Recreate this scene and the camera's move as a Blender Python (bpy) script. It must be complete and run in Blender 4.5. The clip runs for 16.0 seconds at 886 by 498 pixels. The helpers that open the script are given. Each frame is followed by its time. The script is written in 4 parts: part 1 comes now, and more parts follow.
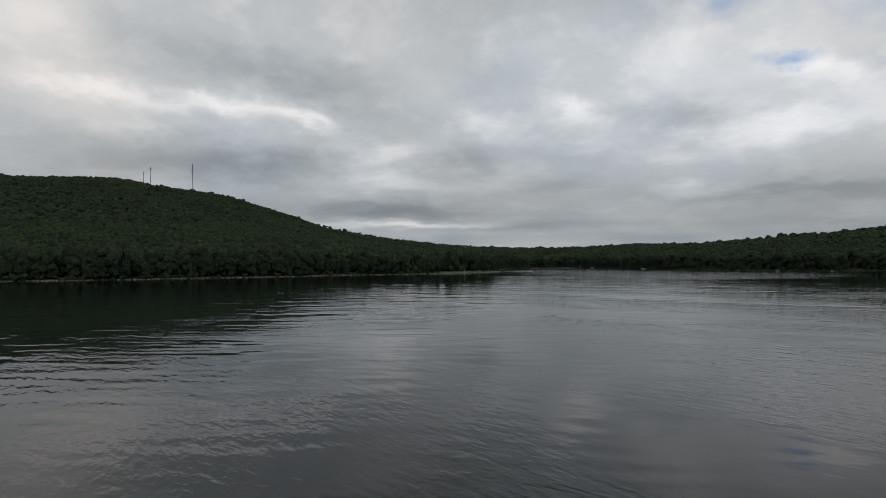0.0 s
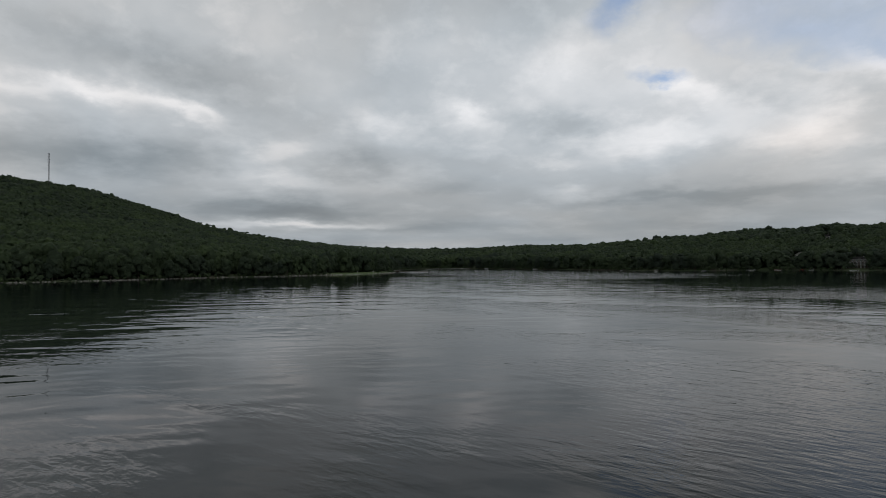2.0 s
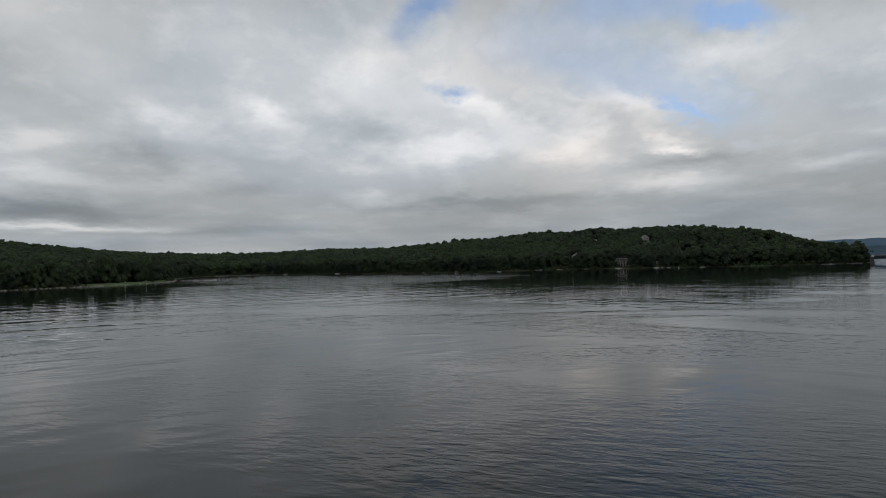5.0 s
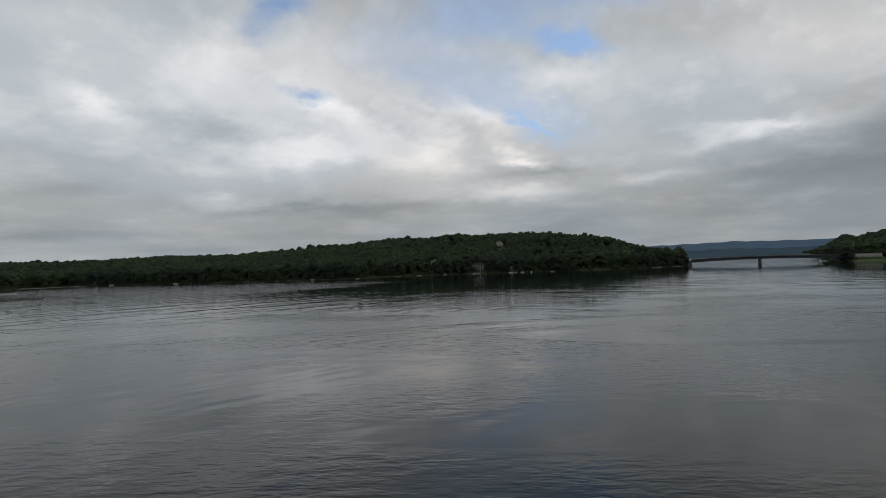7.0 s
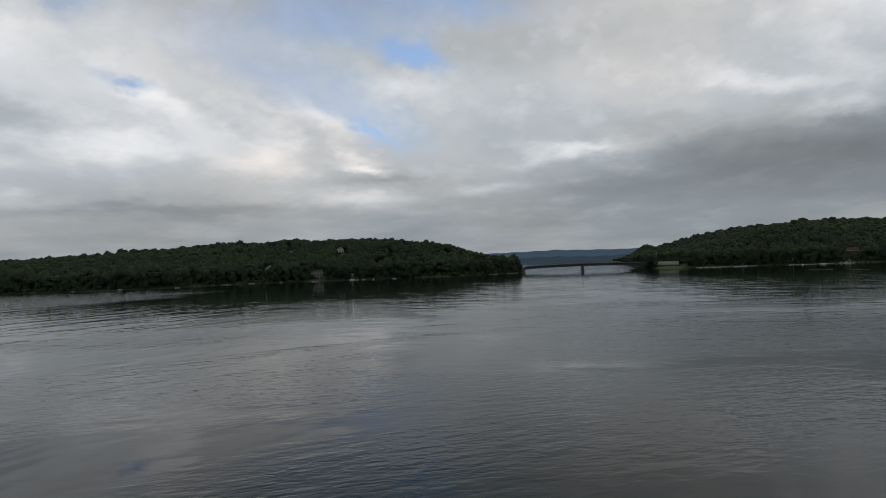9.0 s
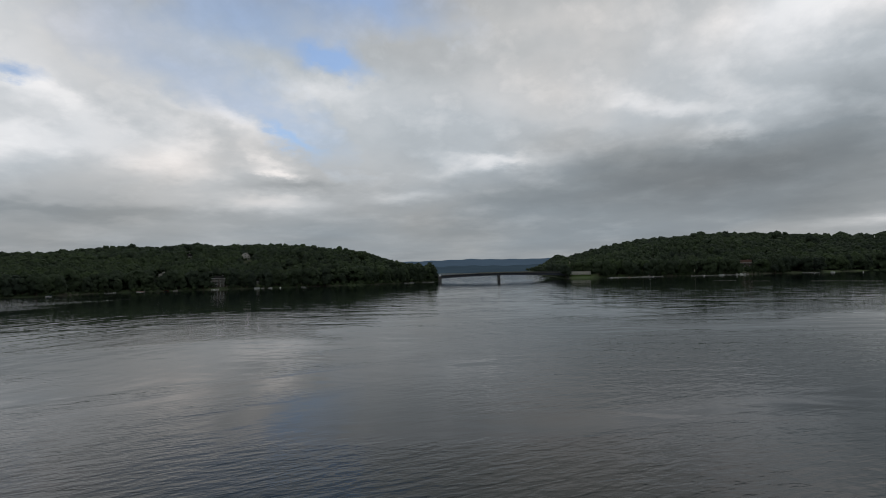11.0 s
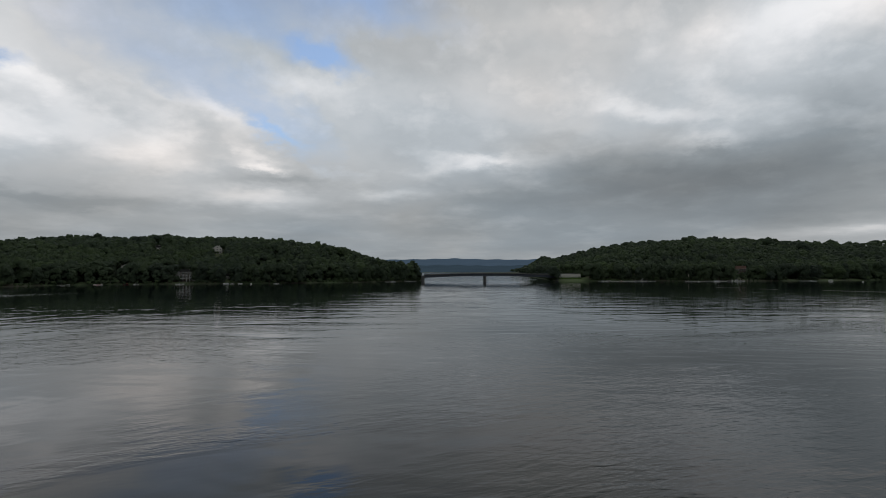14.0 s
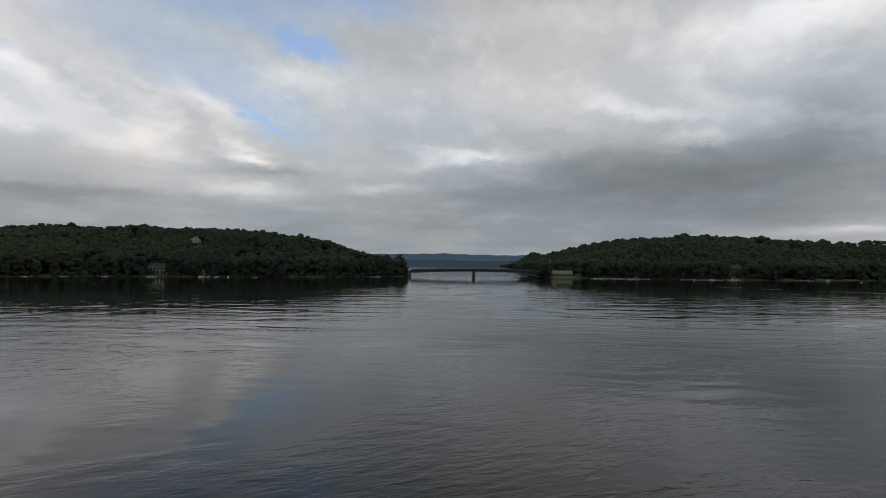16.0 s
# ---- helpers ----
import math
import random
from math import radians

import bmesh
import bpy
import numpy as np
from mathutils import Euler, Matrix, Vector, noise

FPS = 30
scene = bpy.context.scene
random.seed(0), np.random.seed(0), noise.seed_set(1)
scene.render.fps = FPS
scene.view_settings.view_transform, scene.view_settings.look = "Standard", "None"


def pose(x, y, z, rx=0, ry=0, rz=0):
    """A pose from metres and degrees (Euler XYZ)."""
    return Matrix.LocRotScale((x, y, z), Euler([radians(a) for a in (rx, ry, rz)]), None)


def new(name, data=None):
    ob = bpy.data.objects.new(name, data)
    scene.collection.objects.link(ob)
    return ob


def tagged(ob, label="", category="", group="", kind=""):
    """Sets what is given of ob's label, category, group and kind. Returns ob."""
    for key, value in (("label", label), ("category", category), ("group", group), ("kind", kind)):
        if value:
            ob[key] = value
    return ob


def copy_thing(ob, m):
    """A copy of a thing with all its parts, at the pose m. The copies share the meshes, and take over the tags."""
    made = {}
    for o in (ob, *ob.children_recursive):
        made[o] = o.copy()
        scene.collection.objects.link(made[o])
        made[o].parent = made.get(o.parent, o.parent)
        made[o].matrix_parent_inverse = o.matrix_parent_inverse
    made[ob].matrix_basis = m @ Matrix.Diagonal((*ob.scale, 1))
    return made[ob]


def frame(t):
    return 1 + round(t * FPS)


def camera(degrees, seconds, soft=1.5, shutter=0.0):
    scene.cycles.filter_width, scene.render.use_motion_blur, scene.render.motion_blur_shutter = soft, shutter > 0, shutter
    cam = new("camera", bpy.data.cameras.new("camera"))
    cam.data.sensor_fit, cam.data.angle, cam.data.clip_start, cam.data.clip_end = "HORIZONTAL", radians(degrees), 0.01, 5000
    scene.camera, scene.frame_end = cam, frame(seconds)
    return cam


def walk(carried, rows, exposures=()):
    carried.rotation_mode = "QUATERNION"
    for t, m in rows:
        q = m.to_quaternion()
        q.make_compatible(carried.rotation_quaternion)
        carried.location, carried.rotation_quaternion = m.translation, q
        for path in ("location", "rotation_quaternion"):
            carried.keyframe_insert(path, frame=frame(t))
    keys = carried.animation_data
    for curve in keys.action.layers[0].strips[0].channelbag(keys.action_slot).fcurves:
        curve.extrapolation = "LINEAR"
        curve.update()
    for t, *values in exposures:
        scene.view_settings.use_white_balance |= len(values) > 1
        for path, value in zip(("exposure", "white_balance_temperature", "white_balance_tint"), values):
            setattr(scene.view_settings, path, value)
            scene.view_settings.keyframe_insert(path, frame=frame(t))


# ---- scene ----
cam = camera(77.06, 16.0, soft=0.95)

# metres for one unit of the plan
UNIT = 1.4

# seconds, x, y, z (in plan units), yaw, pitch, lean
PATH = (
    (0, 5.22, 2.54, 7.34, -0.03, 1.29, -0.44),
    (0.5, 5.59, 5.49, 7.28, -1.53, 1.26, -0.33),
    (1, 5.97, 8.44, 7.23, -4.2, 1.23, -0.24),
    (1.5, 6.39, 11.39, 7.18, -7.46, 1.23, -0.24),
    (2, 6.87, 14.31, 7.15, -10.77, 1.31, -0.49),
    (2.5, 7.49, 17.2, 7.12, -13.94, 1.27, -0.6),
    (3, 8.27, 19.99, 7.1, -17.26, 1.34, -0.67),
    (3.5, 9.27, 22.68, 7.11, -20.16, 1.33, -0.83),
    (6, 15.5, 35.39, 7.2, -38.37, 1.44, -1.82),
    (6.5, 17.05, 37.74, 7.22, -41.79, 1.49, -1.92),
    (7, 18.91, 39.91, 7.25, -45.45, 1.57, -2.05),
    (7.5, 21.04, 41.91, 7.29, -49.24, 1.56, -2),
    (8, 23.43, 43.76, 7.32, -53.35, 1.6, -1.99),
    (8.5, 26.02, 45.45, 7.36, -57.53, 1.65, -2.01),
    (9, 28.76, 46.98, 7.39, -61.63, 1.68, -2.02),
    (9.5, 31.64, 48.34, 7.42, -65.67, 1.7, -2.07),
    (12, 46.73, 54.38, 7.55, -70.86, 2.32, -1.21),
    (12.5, 49.8, 55.52, 7.57, -71.13, 2.3, -0.84),
    (13, 52.93, 56.58, 7.59, -71.42, 2.33, -0.59),
    (13.5, 56.1, 57.57, 7.61, -71.7, 2.27, -0.27),
    (14, 59.3, 58.51, 7.63, -71.96, 2.13, -0.11),
    (14.5, 62.52, 59.4, 7.64, -72.27, 2.06, 0.22),
    (15, 65.76, 60.25, 7.65, -72.56, 1.93, 0.43),
    (15.5, 69.02, 61.08, 7.67, -72.79, 1.78, 0.55),
    (16, 72.28, 61.89, 7.68, -73.11, 1.62, 0.58),
)
walk(cam, [(t, pose(x * UNIT, y * UNIT, z * UNIT, 90 + p, -r, yaw)) for t, x, y, z, yaw, p, r in PATH])

# ---------------------------------------------------------------- world and light
def math_node(nt, op, a, b=None, clamp=False):
    n = nt.nodes.new("ShaderNodeMath")
    n.operation, n.use_clamp = op, clamp
    for k, v in enumerate((a, b)):
        if v is None:
            continue
        if isinstance(v, (int, float)):
            n.inputs[k].default_value = v
        else:
            nt.links.new(v, n.inputs[k])
    return n.outputs[0]


def noise_node(nt, vector, scale, detail=4.0, rough=0.55, distortion=0.0, dims="3D"):
    n = nt.nodes.new("ShaderNodeTexNoise")
    n.noise_dimensions = dims
    n.inputs["Scale"].default_value = scale
    n.inputs["Detail"].default_value = detail
    n.inputs["Roughness"].default_value = rough
    n.inputs["Distortion"].default_value = distortion
    nt.links.new(vector, n.inputs["Vector"])
    return n.outputs[0]


def ramp_node(nt, value, stops):
    n = nt.nodes.new("ShaderNodeValToRGB")
    el = n.color_ramp.elements
    while len(el) < len(stops):
        el.new(0.5)
    for e, (pos, col) in zip(el, stops):
        e.position, e.color = pos, (*col, 1)
    nt.links.new(value, n.inputs[0])
    return n.outputs[0]


def mix_node(nt, fac, a, b, blend="MIX"):
    n = nt.nodes.new("ShaderNodeMix")
    n.data_type, n.blend_type = "RGBA", blend
    for sock, v in ((n.inputs[0], fac), (n.inputs[6], a), (n.inputs[7], b)):
        if isinstance(v, (int, float)):
            sock.default_value = v
        elif isinstance(v, tuple):
            sock.default_value = (*v, 1)
        else:
            nt.links.new(v, sock)
    return n.outputs[2]


SUN_AZ, SUN_EL = -105.0, 48.0   # azimuth to the left of +y, height, degrees

# cloud forms: azimuth, elevation, half widths, tilt, amount (of brightness)
CLOUDS_LEFT = (
    (37.2, 19.3, 4.9, 2.5, 0, 0.12), (21.3, 18.8, 15.3, 2.2, 3, -0.1), (29.4, 14.7, 8.9, 0.9, 0, 0.16), (21.3, 14.6, 3.1, 0.9, 15, 0.16),
    (15, 13.8, 4.1, 0.9, 18, 0.21), (28.5, 12.7, 9.1, 0.8, 0, 0.05), (22.3, 9.4, 14, 1.9, 0, -0.15), (10.5, 16.2, 8.5, 2.4, 18, -0.09),
    (5.4, 10.3, 5.2, 1.2, -8, 0.18), (5.4, 8, 7.5, 0.9, 0, 0.16), (4.9, 5.1, 8.1, 0.8, 0, -0.2), (-2.2, 10.3, 3.5, 1.6, 0, -0.1),
    (3.7, 3.8, 8.7, 0.3, 0, 0.22), (-6.3, 14.1, 4, 1.5, 15, 0.13), (-28, 15, 9, 6, 0, 0.05),
)
CLOUDS_MIDDLE = (
    (-14.2, 14.1, 3.3, 1.6, 20, 0.11), (-24.1, 12.9, 4.4, 1.2, 0, -0.09), (-31.4, 12, 5.5, 1.7, -6, 0.13), (-24, 6.4, 2.4, 0.6, 0, 0.07),
    (-9.6, 3.5, 12.4, 0.5, 0, -0.07), (-5.6, 1.3, 4, 0.2, 0, 0.16), (-13.8, 15.1, 2.6, 0.9, 25, 0.11), (-25, 14, 6.2, 1.2, 0, -0.1),
    (-21.9, 10.2, 3, 0.6, 0, 0.09), (-23.6, 7.2, 2.8, 0.5, 0, 0.09), (-33, 5, 13, 4, 0, -0.06), (-37.5, 12.1, 10.9, 1.8, 8, 0.14), (-54.3, 10.5, 2.6, 0.4, 12, 0.18),
    (-48.1, 15.3, 6.4, 0.7, 12, 0.1), (-52.4, 6.9, 6.3, 1, 0, 0.13),
)
CLOUDS_RIGHT = (
    (-22.6, 19.2, 4, 1.9, -25, 0.09), (-58.6, 17.7, 5.6, 1.5, 0, 0.1), (-75.9, 10.8, 6.5, 0.7, -4, 0.14), (-56, 9.1, 4.8, 0.9, 0, -0.13),
    (-35, 5.9, 14.7, 0.7, 0, -0.1), (-10, 7.7, 4.3, 0.9, 0, -0.08), (-71.8, 20.8, 15.1, 1.8, 0, -0.07), (-79.9, 6.9, 5.9, 1, 0, -0.08),
    (-106.5, 21.4, 8.9, 2.6, -12, 0.28), (-93, 15.4, 6.2, 0.9, 12, 0.15), (-98.2, 11.6, 2.6, 0.8, 10, 0.15), (-108.4, 12.8, 5.4, 3.4, -20, -0.12),
    (-98, 8, 16.2, 3.1, 0, -0.30), (-84.9, 4.3, 23.3, 3.4, 0, -0.08),
)
CLOUDS_EAST = (
    (-103.8, 4.9, 9.3, 0.7, 0, -0.06), (-75.2, 11.2, 4.7, 0.7, 8, 0.11), (-67.6, 7.4, 3.5, 0.6, 0, 0.11), (-108.6, 3.3, 3.8, 0.3, 0, 0.15),
    (-82.1, 12.8, 5.1, 1.1, 10, -0.08), (-47.5, 16.6, 3.4, 0.8, 35, 0.09), (-35.1, 15.6, 3.4, 1, 20, 0.1), (-44.7, 12.3, 4.1, 1.6, 35, 0.13),
    (-52.8, 11.8, 3.1, 0.7, 30, 0.15), (-37.4, 14.3, 4.7, 1.3, 25, 0.08), (-52.7, 7.5, 5.7, 1.1, 0, 0.09), (-87.7, 24.4, 11, 1.9, 0, 0.05),
    # Unseen dark forms above the view, added to darken the near water.
    (-107, 27.9, 12.9, 3.7, 0, -0.28), (-50, 33, 26, 7, 0, -0.24), (-98, 33, 18, 6, 0, -0.16),
)
BLUE = (
    (-49.9, 23.9, 10.8, 2.3, 0, 0.6), (-29.5, 24.2, 3.5, 1.4, -30, 0.85), (-32.3, 17.1, 2.6, 0.6, 15, 0.8), (-54.2, 13.9, 3.4, 0.5, 30, 0.55),
    (-43, 18.7, 11.7, 2.6, 10, 0.22), (-59.3, 20.7, 3.9, 1.2, 16, 1.05), (-56.3, 14.2, 7.6, 2.1, 32, 0.32), (-45, 18.9, 11.2, 2.6, 22, 0.24),
    (-58.2, 28, 13.4, 2.7, 15, 0.75), (-50, 33, 17, 4.5, 5, 0.55),
)


def build_world():
    world = bpy.data.worlds.new("overcast_sky")
    world.use_nodes = True
    scene.world = world
    nt = world.node_tree
    nt.nodes.clear()
    out, back = nt.nodes.new("ShaderNodeOutputWorld"), nt.nodes.new("ShaderNodeBackground")
    nt.links.new(back.outputs[0], out.inputs[0])
    coord = nt.nodes.new("ShaderNodeTexCoord").outputs["Generated"]
    sep = nt.nodes.new("ShaderNodeSeparateXYZ")
    nt.links.new(coord, sep.inputs[0])
    x, y, z = sep.outputs
    z = math_node(nt, "ABSOLUTE", z)
    # layers crowd together towards the horizon
    crowd = math_node(nt, "MULTIPLY", math_node(nt, "LOGARITHM", math_node(nt, "ADD", z, 0.07), math.e), 0.62)
    dome = nt.nodes.new("ShaderNodeCombineXYZ")
    for k, v in enumerate((x, y, crowd)):
        nt.links.new(v, dome.inputs[k])
    plane = dome.outputs[0]
    az = math_node(nt, "DEGREES", math_node(nt, "ARCTAN2", math_node(nt, "MULTIPLY", x, -1.0), y))
    el = math_node(nt, "DEGREES", math_node(nt, "ARCSINE", z))

    def drift(scale, detail, rough):
        """Three independent noises about zero."""
        n = nt.nodes.new("ShaderNodeTexNoise")
        n.inputs["Scale"].default_value, n.inputs["Detail"].default_value, n.inputs["Roughness"].default_value = scale, detail, rough
        nt.links.new(plane, n.inputs["Vector"])
        rgb = nt.nodes.new("ShaderNodeSeparateColor")
        nt.links.new(n.outputs["Color"], rgb.inputs[0])
        return [math_node(nt, "SUBTRACT", c, 0.5) for c in rgb.outputs]

    w0 = drift(1.5, 3, 0.5)[0]
    w1, w1a, w1b = drift(4.2, 4, 0.52)
    w2, w2a, w2b = drift(11.0, 6, 0.58)
    low = nt.nodes.new("ShaderNodeMapRange")
    low.inputs["From Min"].default_value, low.inputs["From Max"].default_value = 0.0, 14.0
    low.inputs["To Min"].default_value, low.inputs["To Max"].default_value = 0.10, 1.0
    nt.links.new(el, low.inputs["Value"])
    low = low.outputs[0]
    azw = math_node(nt, "ADD", az, math_node(nt, "ADD", math_node(nt, "MULTIPLY", w1a, 9.0), math_node(nt, "MULTIPLY", w2a, 6.5)))
    bend = math_node(nt, "ADD", math_node(nt, "MULTIPLY", w2b, 4.6), math_node(nt, "MULTIPLY", w1b, 4.5))
    elw = math_node(nt, "ADD", el, math_node(nt, "MULTIPLY", bend, low))
    # heaped edges
    heap = math_node(nt, "SUBTRACT", math_node(nt, "ABSOLUTE", w2), 0.09)
    warped = nt.nodes.new("ShaderNodeCombineXYZ")
    nt.links.new(azw, warped.inputs[0])
    nt.links.new(elw, warped.inputs[1])
    warped.inputs[2].default_value = 1.0

    def dotted(c):
        n = nt.nodes.new("ShaderNodeVectorMath")
        n.operation = "DOT_PRODUCT"
        nt.links.new(warped.outputs[0], n.inputs[0])
        n.inputs[1].default_value = c
        return n.outputs["Value"]

    def total(forms):
        """The sum of soft tilted ovals."""
        acc = None
        for a0, e0, wa, we, tilt, amount in forms:
            c, s = math.cos(radians(tilt)), math.sin(radians(tilt))
            p = dotted((c / wa, s / wa, -(a0 * c + e0 * s) / wa))
            q = dotted((-s / we, c / we, (a0 * s - e0 * c) / we))
            r2 = math_node(nt, "ADD", math_node(nt, "MULTIPLY", p, p), math_node(nt, "MULTIPLY", q, q))
            fall = math_node(nt, "POWER", 0.36788, r2)
            form = math_node(nt, "MULTIPLY", fall, amount)
            acc = form if acc is None else math_node(nt, "ADD", acc, form)
        return acc

    value = math_node(nt, "ADD", total(CLOUDS_LEFT), total(CLOUDS_MIDDLE))
    value = math_node(nt, "ADD", value, math_node(nt, "ADD", total(CLOUDS_RIGHT), total(CLOUDS_EAST)))
    value = math_node(nt, "ADD", value, math_node(nt, "MULTIPLY", w0, 0.20))
    value = math_node(nt, "ADD", value, math_node(nt, "MULTIPLY", w1, 0.22))
    value = math_node(nt, "ADD", value, math_node(nt, "MULTIPLY", w2, 0.12))
    value = math_node(nt, "ADD", value, math_node(nt, "MULTIPLY", math_node(nt, "MULTIPLY", heap, low), 0.24))
    rise = nt.nodes.new("ShaderNodeMapRange")
    rise.inputs["From Min"].default_value, rise.inputs["From Max"].default_value = 1.0, 16.0
    rise.inputs["To Min"].default_value, rise.inputs["To Max"].default_value = 0.355, 0.56
    nt.links.new(el, rise.inputs["Value"])
    # darkening of the sky from 21 degrees up, added to deepen the near water
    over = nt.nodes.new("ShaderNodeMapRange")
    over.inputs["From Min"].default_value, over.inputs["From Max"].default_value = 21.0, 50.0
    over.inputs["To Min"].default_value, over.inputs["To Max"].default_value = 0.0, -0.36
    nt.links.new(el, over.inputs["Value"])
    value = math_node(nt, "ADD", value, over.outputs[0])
    # the unseen sky overhead, brightened to light the tree tops
    top = nt.nodes.new("ShaderNodeMapRange")
    top.interpolation_type = "SMOOTHSTEP"
    top.inputs["From Min"].default_value, top.inputs["From Max"].default_value = 52.0, 80.0
    top.inputs["To Min"].default_value, top.inputs["To Max"].default_value = 0.0, 0.52
    nt.links.new(el, top.inputs["Value"])
    value = math_node(nt, "ADD", value, top.outputs[0])
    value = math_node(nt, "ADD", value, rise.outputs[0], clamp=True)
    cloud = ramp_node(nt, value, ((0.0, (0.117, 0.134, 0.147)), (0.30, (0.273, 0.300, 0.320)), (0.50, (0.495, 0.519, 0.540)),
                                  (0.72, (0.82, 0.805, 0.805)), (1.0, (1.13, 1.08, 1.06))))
    hue = noise_node(nt, plane, 2.1, 3, 0.5, 0.4)
    tone = ramp_node(nt, hue, ((0.35, (0.968, 1.0, 1.028)), (0.65, (1.030, 0.998, 0.968))))
    cloud = mix_node(nt, 1.0, cloud, tone, "MULTIPLY")
    sky = nt.nodes.new("ShaderNodeTexSky")
    sky.sky_type, sky.sun_disc = "NISHITA", False
    sky.sun_elevation, sky.sun_rotation = radians(SUN_EL), radians(-SUN_AZ)
    clear = mix_node(nt, 1.0, sky.outputs[0], (0.096, 0.113, 0.130), "MULTIPLY")
    gap = math_node(nt, "ADD", total(BLUE), math_node(nt, "MULTIPLY", w2, 0.35))
    gap = math_node(nt, "MINIMUM", math_node(nt, "SUBTRACT", gap, 0.12, clamp=True), 0.8)
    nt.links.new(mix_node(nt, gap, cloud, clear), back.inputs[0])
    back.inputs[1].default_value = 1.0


build_world()
sun = new("sun", bpy.data.lights.new("sun", "SUN"))
sun.data.energy, sun.data.angle, sun.data.color = 0.25, radians(40), (1.0, 0.96, 0.90)
sun.matrix_world = pose(0, 0, 300, 90 - SUN_EL, 0, 180 + SUN_AZ)


# ---------------------------------------------------------------- materials
def material(name):
    m = bpy.data.materials.new(name)
    m.use_nodes = True
    nt = m.node_tree
    return m, nt, nt.nodes["Principled BSDF"]


def position(nt):
    return nt.nodes.new("ShaderNodeNewGeometry").outputs["Position"]


def scaled(nt, vector, sx, sy, sz=1.0, rz=0.0):
    """Coordinates counted in lengths of sx and sy metres along axes turned by rz degrees."""
    n = nt.nodes.new("ShaderNodeMapping")
    n.vector_type = "TEXTURE"
    n.inputs["Scale"].default_value = (sx, sy, sz)
    n.inputs["Rotation"].default_value = (0, 0, radians(rz))
    nt.links.new(vector, n.inputs["Vector"])
    return n.outputs[0]


def bumped(nt, bsdf, height, distance, strength=1.0):
    n = nt.nodes.new("ShaderNodeBump")
    n.inputs["Strength"].default_value, n.inputs["Distance"].default_value = strength, distance
    nt.links.new(height, n.inputs["Height"])
    nt.links.new(n.outputs[0], bsdf.inputs["Normal"])


def plain(name, colour, rough=0.7, metal=0.0, vary=0.25, scale=3.0, grain=0.02):
    """A painted, wooden or metal surface with blotches and fine grain."""
    m, nt, b = material(name)
    p = position(nt)
    blot = noise_node(nt, p, scale, 5, 0.6)
    dark = tuple(c * (1 - vary) for c in colour)
    light = tuple(min(1, c * (1 + vary * 0.6)) for c in colour)
    nt.links.new(ramp_node(nt, blot, ((0.3, dark), (0.7, light))), b.inputs["Base Color"])
    b.inputs["Roughness"].default_value, b.inputs["Metallic"].default_value = rough, metal
    bumped(nt, b, noise_node(nt, p, scale * 9, 4, 0.6), grain)
    return m


def dull(m):
    """Takes the sheen off a coarse surface."""
    m.node_tree.nodes["Principled BSDF"].inputs["Specular IOR Level"].default_value = 0.1
    return m


def foliage(name, dark, light):
    """Leaves: tint by tree, by clump and by stand."""
    m, nt, b = material(name)
    p = position(nt)
    tint = nt.nodes.new("ShaderNodeAttribute")
    tint.attribute_name = "tint"
    geo = nt.nodes.new("ShaderNodeNewGeometry")
    info = nt.nodes.new("ShaderNodeObjectInfo")
    stand = noise_node(nt, p, 0.014, 4, 0.6)
    v = math_node(nt, "ADD", math_node(nt, "MULTIPLY", tint.outputs["Fac"], 0.34), math_node(nt, "MULTIPLY", stand, 1.05))
    v = math_node(nt, "ADD", v, math_node(nt, "MULTIPLY", geo.outputs["Random Per Island"], 0.12))
    v = math_node(nt, "ADD", v, math_node(nt, "MULTIPLY", info.outputs["Random"], 0.20))
    leafy = noise_node(nt, p, 0.55, 4, 0.65)
    v = math_node(nt, "ADD", v, math_node(nt, "MULTIPLY", math_node(nt, "SUBTRACT", leafy, 0.5), 0.22))
    v = math_node(nt, "SUBTRACT", v, 0.50, clamp=True)
    nt.links.new(ramp_node(nt, v, ((0.0, dark), (0.55, tuple((a + c) / 2 for a, c in zip(dark, light))), (1.0, light))), b.inputs["Base Color"])
    b.inputs["Roughness"].default_value = 0.8
    b.inputs["Specular IOR Level"].default_value = 0.15
    bumped(nt, b, noise_node(nt, p, 1.3, 4, 0.65), 0.75)
    thin, both = nt.nodes.new("ShaderNodeBsdfTranslucent"), nt.nodes.new("ShaderNodeMixShader")
    nt.links.new(b.inputs["Base Color"].links[0].from_socket, thin.inputs["Color"])
    both.inputs[0].default_value = 0.24
    nt.links.new(b.outputs[0], both.inputs[1])
    nt.links.new(thin.outputs[0], both.inputs[2])
    nt.links.new(both.outputs[0], nt.nodes["Material Output"].inputs["Surface"])
    return m


